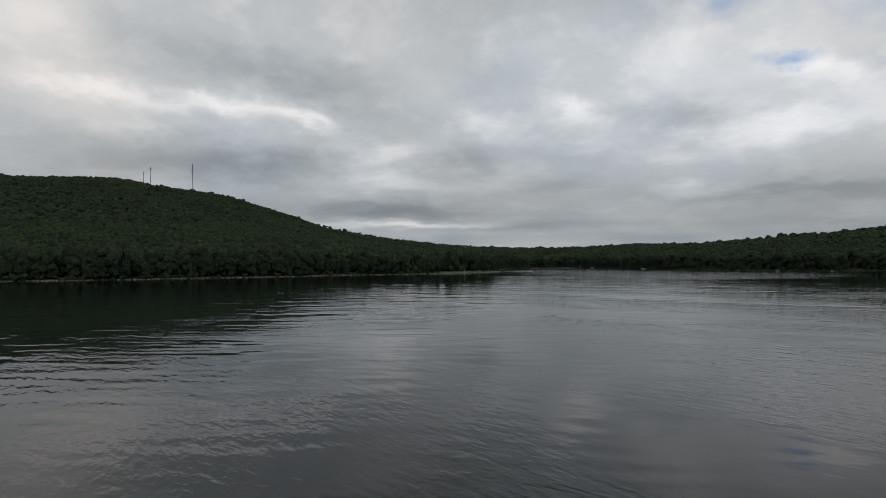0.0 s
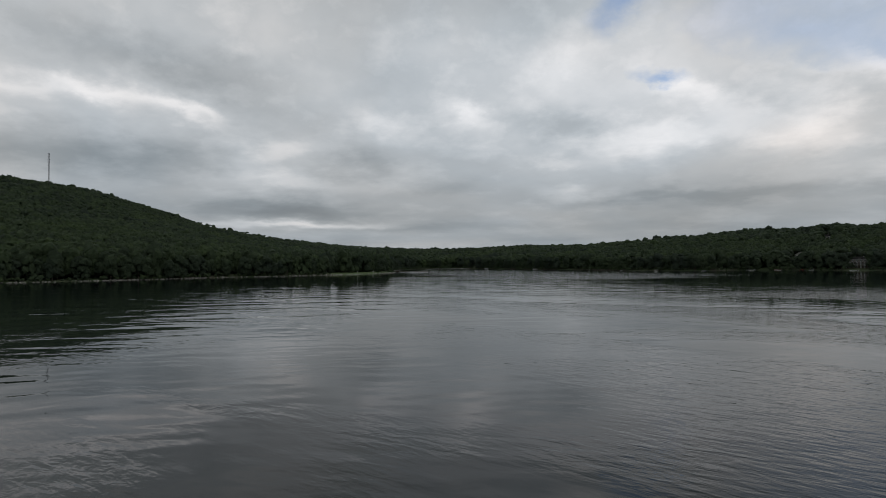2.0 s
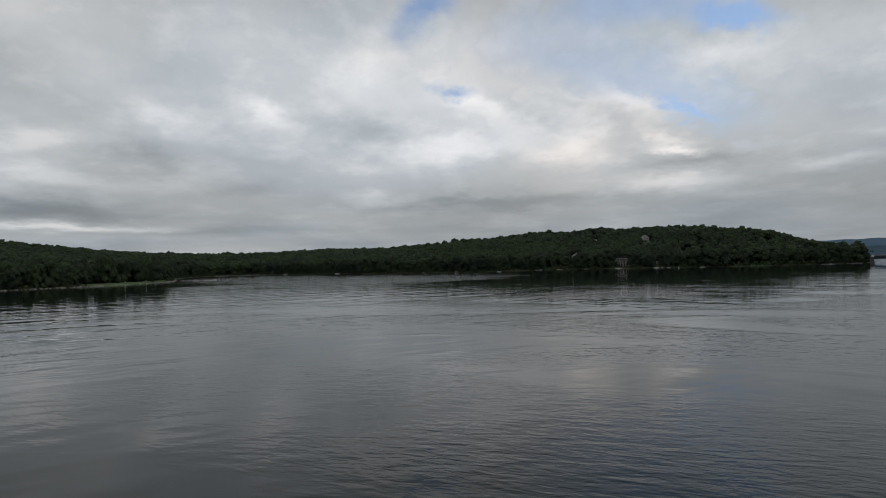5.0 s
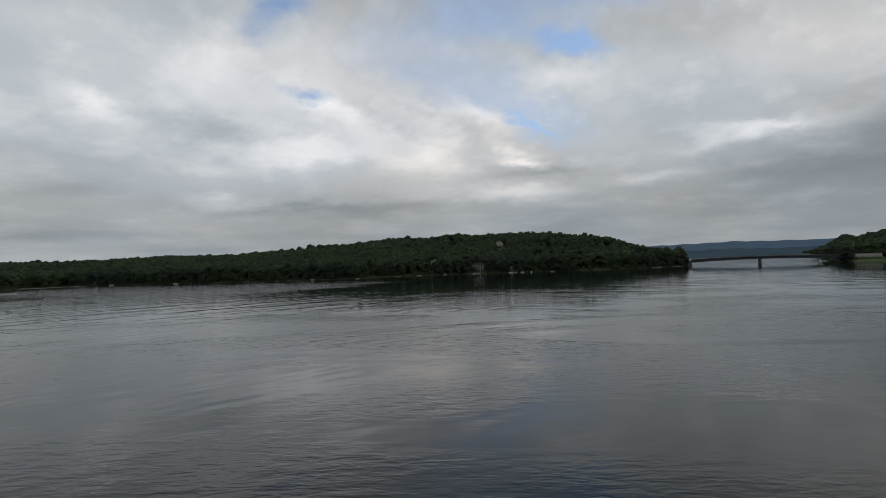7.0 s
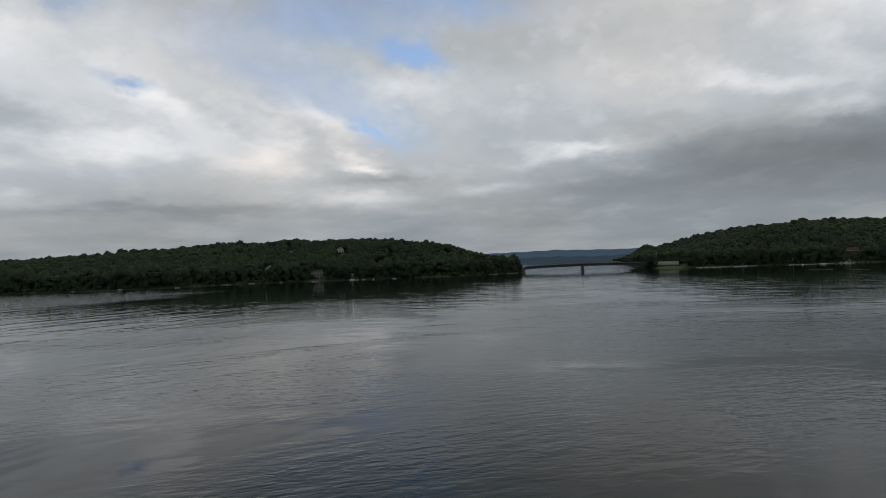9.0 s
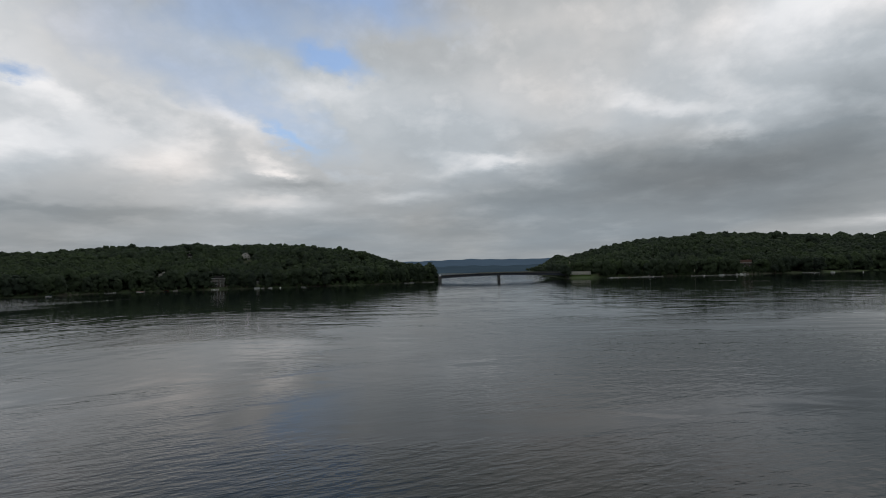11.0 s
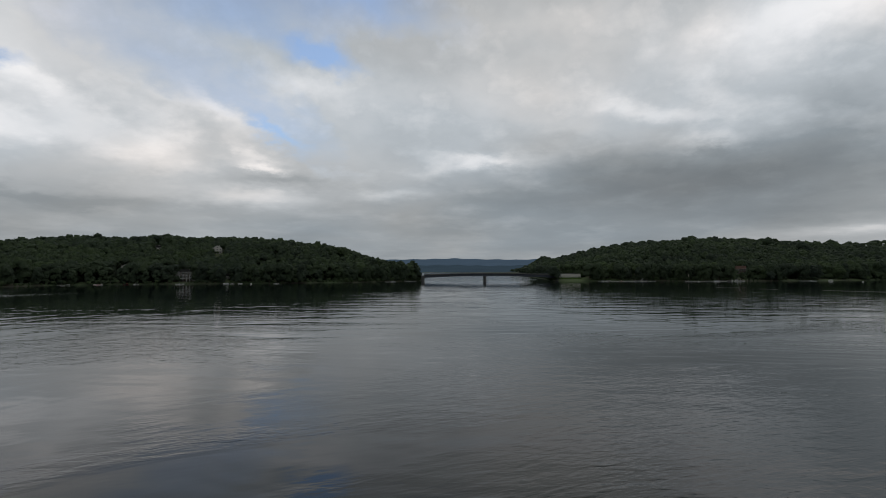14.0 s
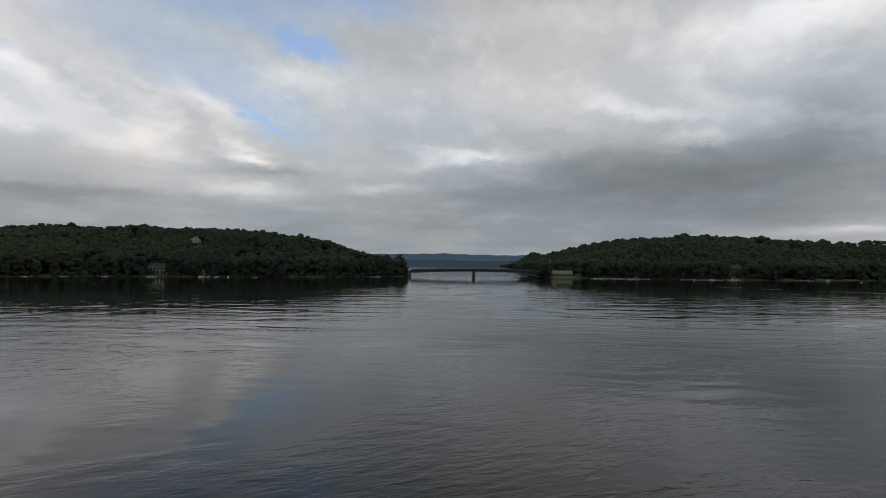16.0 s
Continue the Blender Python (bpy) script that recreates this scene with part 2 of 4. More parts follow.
def water_material():
    m, nt, b = material("lake_water")
    p = position(nt)
    b.inputs["Base Color"].default_value = (0.006, 0.010, 0.010, 1)
    b.inputs["IOR"].default_value = 1.255
    b.inputs["Roughness"].default_value = 0.03
    lanes = noise_node(nt, scaled(nt, p, 240, 48, 1, -25), 1.0, 3, 0.55, 0.5, "2D")
    patch = noise_node(nt, scaled(nt, p, 52, 24, 1, -50), 1.0, 3, 0.55, 0.6, "2D")
    # breeze over the open middle of the lake
    sep = nt.nodes.new("ShaderNodeSeparateXYZ")
    nt.links.new(p, sep.inputs[0])
    u = math_node(nt, "DIVIDE", math_node(nt, "SUBTRACT", sep.outputs[0], 125.0 * UNIT), 105.0 * UNIT)
    v = math_node(nt, "DIVIDE", math_node(nt, "SUBTRACT", sep.outputs[1], 370.0 * UNIT), 185.0 * UNIT)
    r = math_node(nt, "SQRT", math_node(nt, "ADD", math_node(nt, "MULTIPLY", u, u), math_node(nt, "MULTIPLY", v, v)))
    r = math_node(nt, "ADD", r, math_node(nt, "MULTIPLY", math_node(nt, "SUBTRACT", lanes, 0.5), 1.3))
    breeze = ramp_node(nt, r, ((0.72, (1.0,) * 3), (0.98, (0.0,) * 3)))
    narrows = nt.nodes.new("ShaderNodeMapRange")
    narrows.interpolation_type = "SMOOTHSTEP"
    narrows.inputs["From Min"].default_value, narrows.inputs["From Max"].default_value = 480.0 * UNIT, 545.0 * UNIT
    nt.links.new(math_node(nt, "ADD", sep.outputs[0], math_node(nt, "MULTIPLY", sep.outputs[1], 0.55)), narrows.inputs["Value"])
    breeze = math_node(nt, "MAXIMUM", breeze, narrows.outputs[0])
    # the water lies calmer under the shores
    ox = math_node(nt, "DIVIDE", math_node(nt, "SUBTRACT", sep.outputs[0], 60.0 * UNIT), 260.0 * UNIT)
    oy = math_node(nt, "DIVIDE", math_node(nt, "SUBTRACT", sep.outputs[1], 40.0 * UNIT), 230.0 * UNIT)
    reach = math_node(nt, "SQRT", math_node(nt, "ADD", math_node(nt, "MULTIPLY", ox, ox), math_node(nt, "MULTIPLY", oy, oy)))
    reach = math_node(nt, "ADD", reach, math_node(nt, "MULTIPLY", math_node(nt, "SUBTRACT", lanes, 0.5), 0.5))
    open_water = ramp_node(nt, reach, ((0.34, (1.0,) * 3), (0.50, (0.30,) * 3), (0.72, (0.05,) * 3)))
    gust = ramp_node(nt, patch, ((0.44, (0.05,) * 3), (0.60, (1.0,) * 3)))

    def swell(turned, length, seed, crest=3.4, stir=11.0):
        """Long-crested waves that run in groups, of one wave length."""
        q = scaled(nt, p, 1, 1, 1, turned)
        axis = nt.nodes.new("ShaderNodeSeparateXYZ")
        nt.links.new(q, axis.inputs[0])
        stray = noise_node(nt, scaled(nt, p, length * crest, length * 4, 1, turned + seed), 1.0, 2, 0.55, 0.3, "2D")
        phase = math_node(nt, "ADD", math_node(nt, "MULTIPLY", axis.outputs[1], 2 * math.pi / length), math_node(nt, "MULTIPLY", stray, stir))
        group = noise_node(nt, scaled(nt, p, length * 2.6, length * 2.4, 1, turned - seed), 1.0, 1, 0.4, 0.0, "2D")
        return math_node(nt, "MULTIPLY", math_node(nt, "SINE", phase), ramp_node(nt, group, ((0.34, (0.22,) * 3), (0.60, (1.0,) * 3))))

    def trains(turned):
        broad = noise_node(nt, scaled(nt, p, 34, 7.0, 1, turned), 1.0, 1.5, 0.4, 0.25, "2D")
        h = math_node(nt, "MULTIPLY", broad, 0.026)
        h = math_node(nt, "ADD", h, math_node(nt, "MULTIPLY", swell(turned + 4, 8.2, 5), 0.018))
        h = math_node(nt, "ADD", h, math_node(nt, "MULTIPLY", swell(turned, 5.0, 7), 0.0155))
        return math_node(nt, "ADD", h, math_node(nt, "MULTIPLY", swell(turned - 6, 2.7, 11), 0.010))

    train, cross = trains(0), trains(-78)
    short = noise_node(nt, scaled(nt, p, 9.8, 3.0, 1, -38), 1.0, 1.0, 0.4, 0.3, "2D")
    chop = noise_node(nt, scaled(nt, p, 2.6, 0.95, 1, -45), 1.0, 2, 0.5, 0.3, "2D")
    ripple = noise_node(nt, scaled(nt, p, 1.1, 0.46, 1, -55), 1.0, 2, 0.5, 0.3, "2D")
    turn = math_node(nt, "ARCTAN2", sep.outputs[0], sep.outputs[1])
    east = nt.nodes.new("ShaderNodeMapRange")
    east.interpolation_type = "SMOOTHSTEP"
    east.inputs["From Min"].default_value, east.inputs["From Max"].default_value = radians(22), radians(62)
    nt.links.new(turn, east.inputs["Value"])
    mixed = math_node(nt, "ADD", train, math_node(nt, "MULTIPLY", math_node(nt, "SUBTRACT", cross, train), east.outputs[0]))
    gust = math_node(nt, "MULTIPLY", gust, open_water)

    def roll(turned):
        """Long low rollers that cross the open lake."""
        h = math_node(nt, "MULTIPLY", swell(turned + 3, 30.0, 9, 1.8, 8.0), 0.018)
        return math_node(nt, "ADD", h, math_node(nt, "ADD", math_node(nt, "MULTIPLY", swell(turned - 5, 18.0, 13, 1.8, 8.0), 0.032), math_node(nt, "MULTIPLY", swell(turned + 7, 11.5, 3, 2.0, 8.0), 0.028)))

    rolled = roll(0)
    rolled = math_node(nt, "ADD", rolled, math_node(nt, "MULTIPLY", math_node(nt, "SUBTRACT", roll(-78), rolled), east.outputs[0]))
    h = math_node(nt, "ADD", mixed, math_node(nt, "MULTIPLY", short, math_node(nt, "ADD", math_node(nt, "MULTIPLY", gust, 0.022), 0.004)))
    h = math_node(nt, "MULTIPLY", h, ramp_node(nt, reach, ((0.22, (0.36,) * 3), (0.40, (0.64,) * 3), (0.60, (0.70,) * 3), (0.95, (0.30,) * 3))))
    h = math_node(nt, "ADD", h, math_node(nt, "MULTIPLY", rolled, ramp_node(nt, reach, ((0.25, (0.0,) * 3), (0.45, (0.62,) * 3), (0.70, (0.55,) * 3), (1.0, (0.25,) * 3)))))
    rough = math_node(nt, "ADD", math_node(nt, "MULTIPLY", gust, 0.036), math_node(nt, "MULTIPLY", breeze, 0.085))
    h = math_node(nt, "ADD", h, math_node(nt, "MULTIPLY", chop, math_node(nt, "ADD", rough, math_node(nt, "ADD", math_node(nt, "MULTIPLY", open_water, 0.0028), 0.0006))))
    h = math_node(nt, "ADD", h, math_node(nt, "MULTIPLY", math_node(nt, "MULTIPLY", ripple, gust), 0.022))
    bumped(nt, b, h, 1.0)
    return m


def ground_material():
    m, nt, b = material("forest_floor")
    p = position(nt)
    patch = noise_node(nt, p, 0.03, 5, 0.6)
    fine = noise_node(nt, p, 0.9, 5, 0.65)
    earth = ramp_node(nt, fine, ((0.3, (0.030, 0.030, 0.016)), (0.7, (0.075, 0.066, 0.040))))
    green = ramp_node(nt, fine, ((0.3, (0.022, 0.040, 0.012)), (0.7, (0.060, 0.095, 0.030))))
    sel = ramp_node(nt, patch, ((0.40, (0, 0, 0)), (0.55, (1, 1, 1))))
    lawn = nt.nodes.new("ShaderNodeAttribute")
    lawn.attribute_name = "lawn"
    turf = ramp_node(nt, fine, ((0.3, (0.060, 0.095, 0.028)), (0.7, (0.100, 0.145, 0.045))))
    wild = mix_node(nt, sel, earth, green)
    nt.links.new(mix_node(nt, lawn.outputs["Fac"], wild, turf), b.inputs["Base Color"])
    b.inputs["Roughness"].default_value = 0.95
    bumped(nt, b, fine, 0.3)
    return m


WATER = water_material()
GROUND = ground_material()
LEAVES = foliage("broadleaf_leaves", (0.030, 0.043, 0.030), (0.080, 0.118, 0.042))
NEEDLES = foliage("conifer_needles", (0.020, 0.030, 0.022), (0.050, 0.072, 0.038))
BARK = plain("bark", (0.085, 0.068, 0.052), 0.9, 0, 0.4, 6)
STONE = plain("shore_stone", (0.30, 0.285, 0.26), 0.85, 0, 0.4, 1.3)
GRASS = plain("mown_grass", (0.075, 0.125, 0.032), 0.95, 0, 0.35, 0.25, 0.05)

# ---------------------------------------------------------------- plan of the lake
# shoreline, round the water
LAKE_NEAR = ((-560, 60), (-420, 170), (-300, 222), (-196, 246), (-160, 254), (-133, 266), (-105, 281), (-80, 292), (-55, 316),
             (-25, 326), (8, 343), (30, 360), (42, 378), (47, 408), (45, 442), (63, 512), (90, 565), (125, 560), (150, 525),
             (168, 466), (192, 408), (206, 358), (232, 334), (264, 336), (291, 316), (306, 288), (320, 264), (338, 244), (357, 216),
             (398, 202), (417, 188))
LAKE_FAR = ((444, 207), (500, 236), (600, 285), (760, 352), (1000, 470), (1250, 640), (1360, 560), (1350, 400), (1180, 262),
            (1050, 240), (850, 203), (620, 149), (500, 118), (447, 109), (438, 104), (440, 93), (443, 61), (450, 27), (460, -19), (469, -41), (479, -61),
            (511, -107), (565, -220), (500, -360), (300, -460), (0, -480), (-280, -420), (-520, -240))
LAKE = tuple((x * UNIT, y * UNIT) for x, y in LAKE_NEAR + LAKE_FAR)
# crest points: x, y, height of the ground, how far the slope runs up from the shore
CREST_WEST = ((-760, 690, 112, 600), (-624, 782, 121, 620), (-511, 860, 129, 640), (-442, 897, 123, 640), (-364, 932, 121, 640), (-277, 961, 108, 640),
              (-222, 975, 76, 640), (-184, 983, 55, 600), (-105, 994, 43, 550), (-34, 999, 36, 500), (16, 1000, 24, 420), (87, 996, 8, 350))
CREST_NORTH = ((166, 986, 14, 350), (261, 965, 18, 350), (349, 937, 23, 330), (316.5, 672, 16, 260), (330.5, 609, 19, 230), (340.5, 554, 20, 210), (380.5, 564, 22, 210),
               (425.5, 546, 27, 220), (462.5, 565, 29, 240), (495.5, 536, 29, 240), (535.5, 494, 31, 230), (568.5, 451, 32, 190), (599.5, 405, 33, 130), (616.5, 377, 32, 100))
CREST_EAST = ((543, 300.3, 19, 60), (488, 250.3, 14, 40), (898, 153.3, 20, 40), (698, 140.3, 22, 50), (703, 123.3, 31, 85), (703, 91.3, 38, 130), (702, 47.3, 37, 170), (699, 0.3, 33, 210), (695, -42.7, 31, 220),
              (688, -79.7, 29, 220), (678, -109.7, 28, 210), (670, -136.7, 26, 200), (666, -184.7, 27, 190), (718, -424.7, 40, 250))
CREST_SOUTH = ((500, -760, 60, 300), (0, -850, 55, 300), (-500, -760, 60, 300), (-900, -250, 70, 300), (-980, 300, 90, 400))
CRESTS = np.array(CREST_WEST + CREST_NORTH + CREST_EAST + CREST_SOUTH, float) * UNIT + np.array((0, 0, 2.0, 0))


# mown or bare ground, free of trees: x, y, radius
LAWNS = ((6, 350, 6), (15, 356, 8), (25, 366, 9), (34, 380, 9), (40, 398, 7), (315, 296, 5), (332, 281, 4), (327.5, 355, 5), (395.5, 340, 6), (406.5, 409, 5), (441.5, 442, 5),
         (498, -18.7, 7), (448, 92.3, 10), (445, 83.3, 6), (447, 67.3, 4), (476, -44.7, 5), (489, -66.7, 6), (501, -89.7, 5), (260.5, 389, 4))
LAWNS = tuple((x * UNIT, y * UNIT, r * UNIT) for x, y, r in LAWNS)


# lower growth between a house and the water: x, y, length towards the lake, half width
OUTLOOKS = ((395.5, 341, 46, 5), (406.5, 409, 50, 4), (441.5, 442, 50, 5), (327.5, 355, 45, 6), (498, -18.7, 36, 7), (260.5, 389, 40, 4), (315, 296, 18, 5), (332, 281, 16, 4), (447, 93.3, 14, 8))
OUTLOOKS = tuple((x * UNIT, y * UNIT, l * UNIT, w * UNIT) for x, y, l, w in OUTLOOKS)


def shore_distance(x, y):
    """Metres from the shoreline: positive on land, negative on the water."""
    px, py = np.ravel(x).astype(float), np.ravel(y).astype(float)
    best, inside = np.full(px.shape, 1e18), np.zeros(px.shape, bool)
    for (ax, ay), (bx, by) in zip(LAKE, LAKE[1:] + LAKE[:1]):
        dx, dy = bx - ax, by - ay
        s = np.clip(((px - ax) * dx + (py - ay) * dy) / (dx * dx + dy * dy), 0, 1)
        best = np.minimum(best, (px - ax - s * dx) ** 2 + (py - ay - s * dy) ** 2)
        if ay != by:
            inside ^= ((ay > py) != (by > py)) & (px < (bx - ax) * (py - ay) / (by - ay) + ax)
    d = np.sqrt(best)
    return np.where(inside, -d, d).reshape(np.shape(x))


def wave(x, y, k):
    return np.sin(x * 0.021 * k + 1.3) * np.cos(y * 0.017 * k + 0.4 * k) + 0.5 * np.sin(x * 0.047 * k - y * 0.039 * k + 2.0)


def ground_height(x, y, d=None):
    x, y = np.asarray(x, float), np.asarray(y, float)
    d = shore_distance(x, y) if d is None else d
    top, run, weight = np.zeros(x.shape), np.zeros(x.shape), np.zeros(x.shape)
    for cx, cy, cz, cr in CRESTS:
        w = 1.0 / ((x - cx) ** 2 + (y - cy) ** 2 + 95.0**2) ** 2
        top, run, weight = top + w * cz, run + w * cr, weight + w
    top, run = top / weight, run / weight
    far = np.clip((x - 1470) / 420, 0, 1)
    top = top * (1 - far) + 1.0 * far
    s = np.clip((d - 6) / run, 0, 1)
    up = 0.5 * s + 0.5 * s * s * (3 - 2 * s)
    spit = np.exp(-(((x - 34) / 70) ** 2 + ((y - 500) / 70) ** 2))
    land = np.minimum(d * 0.12, 1.1) + up * (1 - 0.8 * spit) * np.maximum(top - 1.1, 0) + 0.6 * wave(x, y, 1.0) * np.clip(d / 60, 0, 1)
    return np.where(d > 0, land, np.maximum(d * 0.12, -6.0))


def mesh_object(name, verts, faces, mat, parent=None, smooth=True):
    """A mesh from arrays: verts (n, 3); faces (m, k), all with k corners."""
    me = bpy.data.meshes.new(name)
    verts, faces = np.asarray(verts, np.float32), np.asarray(faces, np.int32)
    me.vertices.add(len(verts))
    me.vertices.foreach_set("co", verts.ravel())
    m, k = faces.shape
    me.loops.add(m * k)
    me.loops.foreach_set("vertex_index", faces.ravel())
    me.polygons.add(m)
    me.polygons.foreach_set("loop_start", np.arange(m, dtype=np.int32) * k)
    me.polygons.foreach_set("use_smooth", np.full(m, smooth))
    me.update(calc_edges=True)
    me.materials.append(mat)
    ob = new(name, me)
    if parent:
        ob.parent = parent
    return ob


def grid_faces(nx, ny):
    i, j = np.meshgrid(np.arange(nx - 1), np.arange(ny - 1), indexing="ij")
    a = (i * ny + j).ravel()
    return np.stack([a, a + ny, a + ny + 1, a + 1], 1)


def build_ground():
    grow = np.cumsum(60 * 1.22 ** np.arange(14))
    xs = np.concatenate([-1260 - grow[::-1], np.arange(-1260, 1820, 14.0), 1820 + grow])
    ys = np.concatenate([-870 - grow[::-1], np.arange(-870, 1650, 14.0), 1650 + grow])
    xs, ys = np.concatenate([xs, np.arange(-15, 75, 3.2)]), np.concatenate([ys, np.arange(462, 590, 3.2)])   # finer over the grassy point
    xs, ys = np.sort(xs[np.abs(xs) < 4900]), np.sort(ys[np.abs(ys) < 4900])
    gx, gy = np.meshgrid(xs, ys, indexing="ij")
    gz = ground_height(gx, gy)
    ob = mesh_object("ground", np.stack([gx, gy, gz], -1).reshape(-1, 3), grid_faces(len(xs), len(ys)), GROUND)
    lawn = np.zeros(gx.shape)
    for cx, cy, cr in LAWNS:
        lawn = np.maximum(lawn, np.clip(1.5 - np.hypot(gx - cx, gy - cy) / cr, 0, 1))
    ob.data.attributes.new("lawn", "FLOAT", "POINT").data.foreach_set("value", lawn.ravel().astype(np.float32))
    tagged(ob, "wooded hills and grassy shores round the lake", "ground", kind="structure")


def build_water():
    xs = np.linspace(-4800, 4800, 41)
    gx, gy = np.meshgrid(xs, xs, indexing="ij")
    ob = mesh_object("water", np.stack([gx, gy, gx * 0], -1).reshape(-1, 3), grid_faces(41, 41), WATER)
    tagged(ob, "grey rippled lake water reflecting clouds", "lake water", kind="structure")


build_ground()
build_water()


# ---------------------------------------------------------------- shapes
def box(bm, c, s, m=None):
    """A box with centre c and size s; m turns it."""
    geo = bmesh.ops.create_cube(bm, size=1.0, matrix=(m or Matrix()) @ Matrix.Translation(c) @ Matrix.Diagonal((*s, 1)))
    return geo["verts"]


def rod(bm, a, b, r0, r1=None, sides=8):
    a, b = Vector(a), Vector(b)
    m = Matrix.Translation((a + b) / 2) @ (b - a).to_track_quat("Z", "Y").to_matrix().to_4x4()
    bmesh.ops.create_cone(bm, cap_ends=True, segments=sides, radius1=r0, radius2=r0 if r1 is None else r1, depth=(b - a).length, matrix=m)


def part(name, bm, mat, parent=None, label="", bevel=0.0):
    """Links a bmesh as one mesh under a thing or a part."""
    if bevel:
        bmesh.ops.bevel(bm, geom=bm.edges[:], offset=bevel, segments=1, affect="EDGES", clamp_overlap=True)
    me = bpy.data.meshes.new(name)
    bm.to_mesh(me)
    bm.free()
    me.materials.append(mat)
    ob = new(name, me)
    ob.parent = parent
    return tagged(ob, label)


def boxes(*items):
    bm = bmesh.new()
    for c, s in items:
        box(bm, c, s)
    return bm


def rods(*items):
    bm = bmesh.new()
    for a, b, r in items:
        rod(bm, a, b, r)
    return bm


def height_at(x, y):
    return float(ground_height(np.array([x], float), np.array([y], float))[0])


# ---------------------------------------------------------------- woods
def crown_template(rng, lobes, clumps, size, height=13.0, radius=3.3, low=0.35, detail=2, conifer=False, tall=1.0):
    """A crown of several lumpy lobes with leaf clumps standing out; the foot of the trunk at 0. Returns corners and triangles."""
    bm = bmesh.new()
    bmesh.ops.create_icosphere(bm, subdivisions=detail, radius=1.0)
    bm.verts.ensure_lookup_table()
    bm.verts.index_update()
    ball = np.array([v.co for v in bm.verts])
    tri = np.array([[v.index for v in f.verts] for f in bm.faces])
    bm.free()
    whole, floor_cut = ball, (-0.22 if lobes > 1 else -0.05)
    verts, faces, count = [], [], 0
    for k in range(lobes):
        spin, _ = np.linalg.qr(rng.normal(0, 1, (3, 3)))
        ball = whole @ spin
        kept = tri[ball[tri].mean(axis=1)[:, 2] > floor_cut]
        if np.linalg.det(spin) < 0:
            kept = kept[:, ::-1]
        used, kept = np.unique(kept, return_inverse=True)
        ball, kept = ball[used], kept.reshape(-1, 3)
        if lobes == 1:
            c, g = np.array([0, 0, height * (low + 1) / 2]), np.array([radius, radius, height * (1 - low) / 2])
        elif conifer:
            s = k / (lobes - 1)
            c, g = np.array([0, 0, height * (0.22 + 0.66 * s)]), np.array([1, 1, 0.85]) * radius * (1.0 - 0.78 * s)
        else:
            a = 2 * math.pi * (k / (lobes - 1) + rng.uniform(-0.1, 0.1))
            r = radius * rng.uniform(0.35, 0.62) if k else 0.0
            z = height * (rng.uniform(low + 0.10, 0.72) if k else 0.76)
            c = np.array([r * math.cos(a), r * math.sin(a), z])
            g = radius * rng.uniform(0.50, 0.70) * np.array([1, 1, tall * rng.uniform(0.8, 1.1)])
            if not k:
                g = g * 1.12
        lumps = rng.normal(0, 1, (7, 3))
        lumps /= np.linalg.norm(lumps, axis=1)[:, None]
        bulge = 0.86 + 0.28 * np.clip((np.max(ball @ lumps.T, axis=1) - 0.6) / 0.4, 0, 1) + rng.normal(0, 0.11 if detail > 1 else 0.07, len(ball))
        verts.append(ball * bulge[:, None] * g + c)
        faces.append(kept + count)
        count += len(ball)
    crown = np.concatenate(verts)
    heart = np.array([0, 0, height * max(0.55, low)])
    for k in range(clumps):
        c = crown[rng.integers(0, len(crown))] + rng.normal(0, 0.3, 3)
        n = (c - heart) / np.linalg.norm(c - heart) + rng.normal(0, 0.55, 3)
        n /= np.linalg.norm(n)
        t = np.cross(n, rng.normal(0, 1, 3))
        t /= np.linalg.norm(t)
        w, g = np.cross(n, t), size * rng.uniform(0.6, 1.3)
        verts.append(np.array([c + g * t * 0.6 - 0.25 * g * n, c + g * w * 0.55, c - g * t * 0.6 - 0.2 * g * n, c - g * w * 0.55 - 0.1 * g * n]))
        faces.append(np.array([[0, 1, 2], [0, 2, 3]]) + count)
        count += 4
    return np.concatenate(verts), np.concatenate(faces)


def scatter(rng, x0, x1, y0, y1, step):
    gx, gy = np.meshgrid(np.arange(x0, x1, step), np.arange(y0, y1, step), indexing="ij")
    x = gx.ravel() + rng.uniform(-0.42, 0.42, gx.size) * step
    y = gy.ravel() + rng.uniform(-0.42, 0.42, gx.size) * step
    return x, y


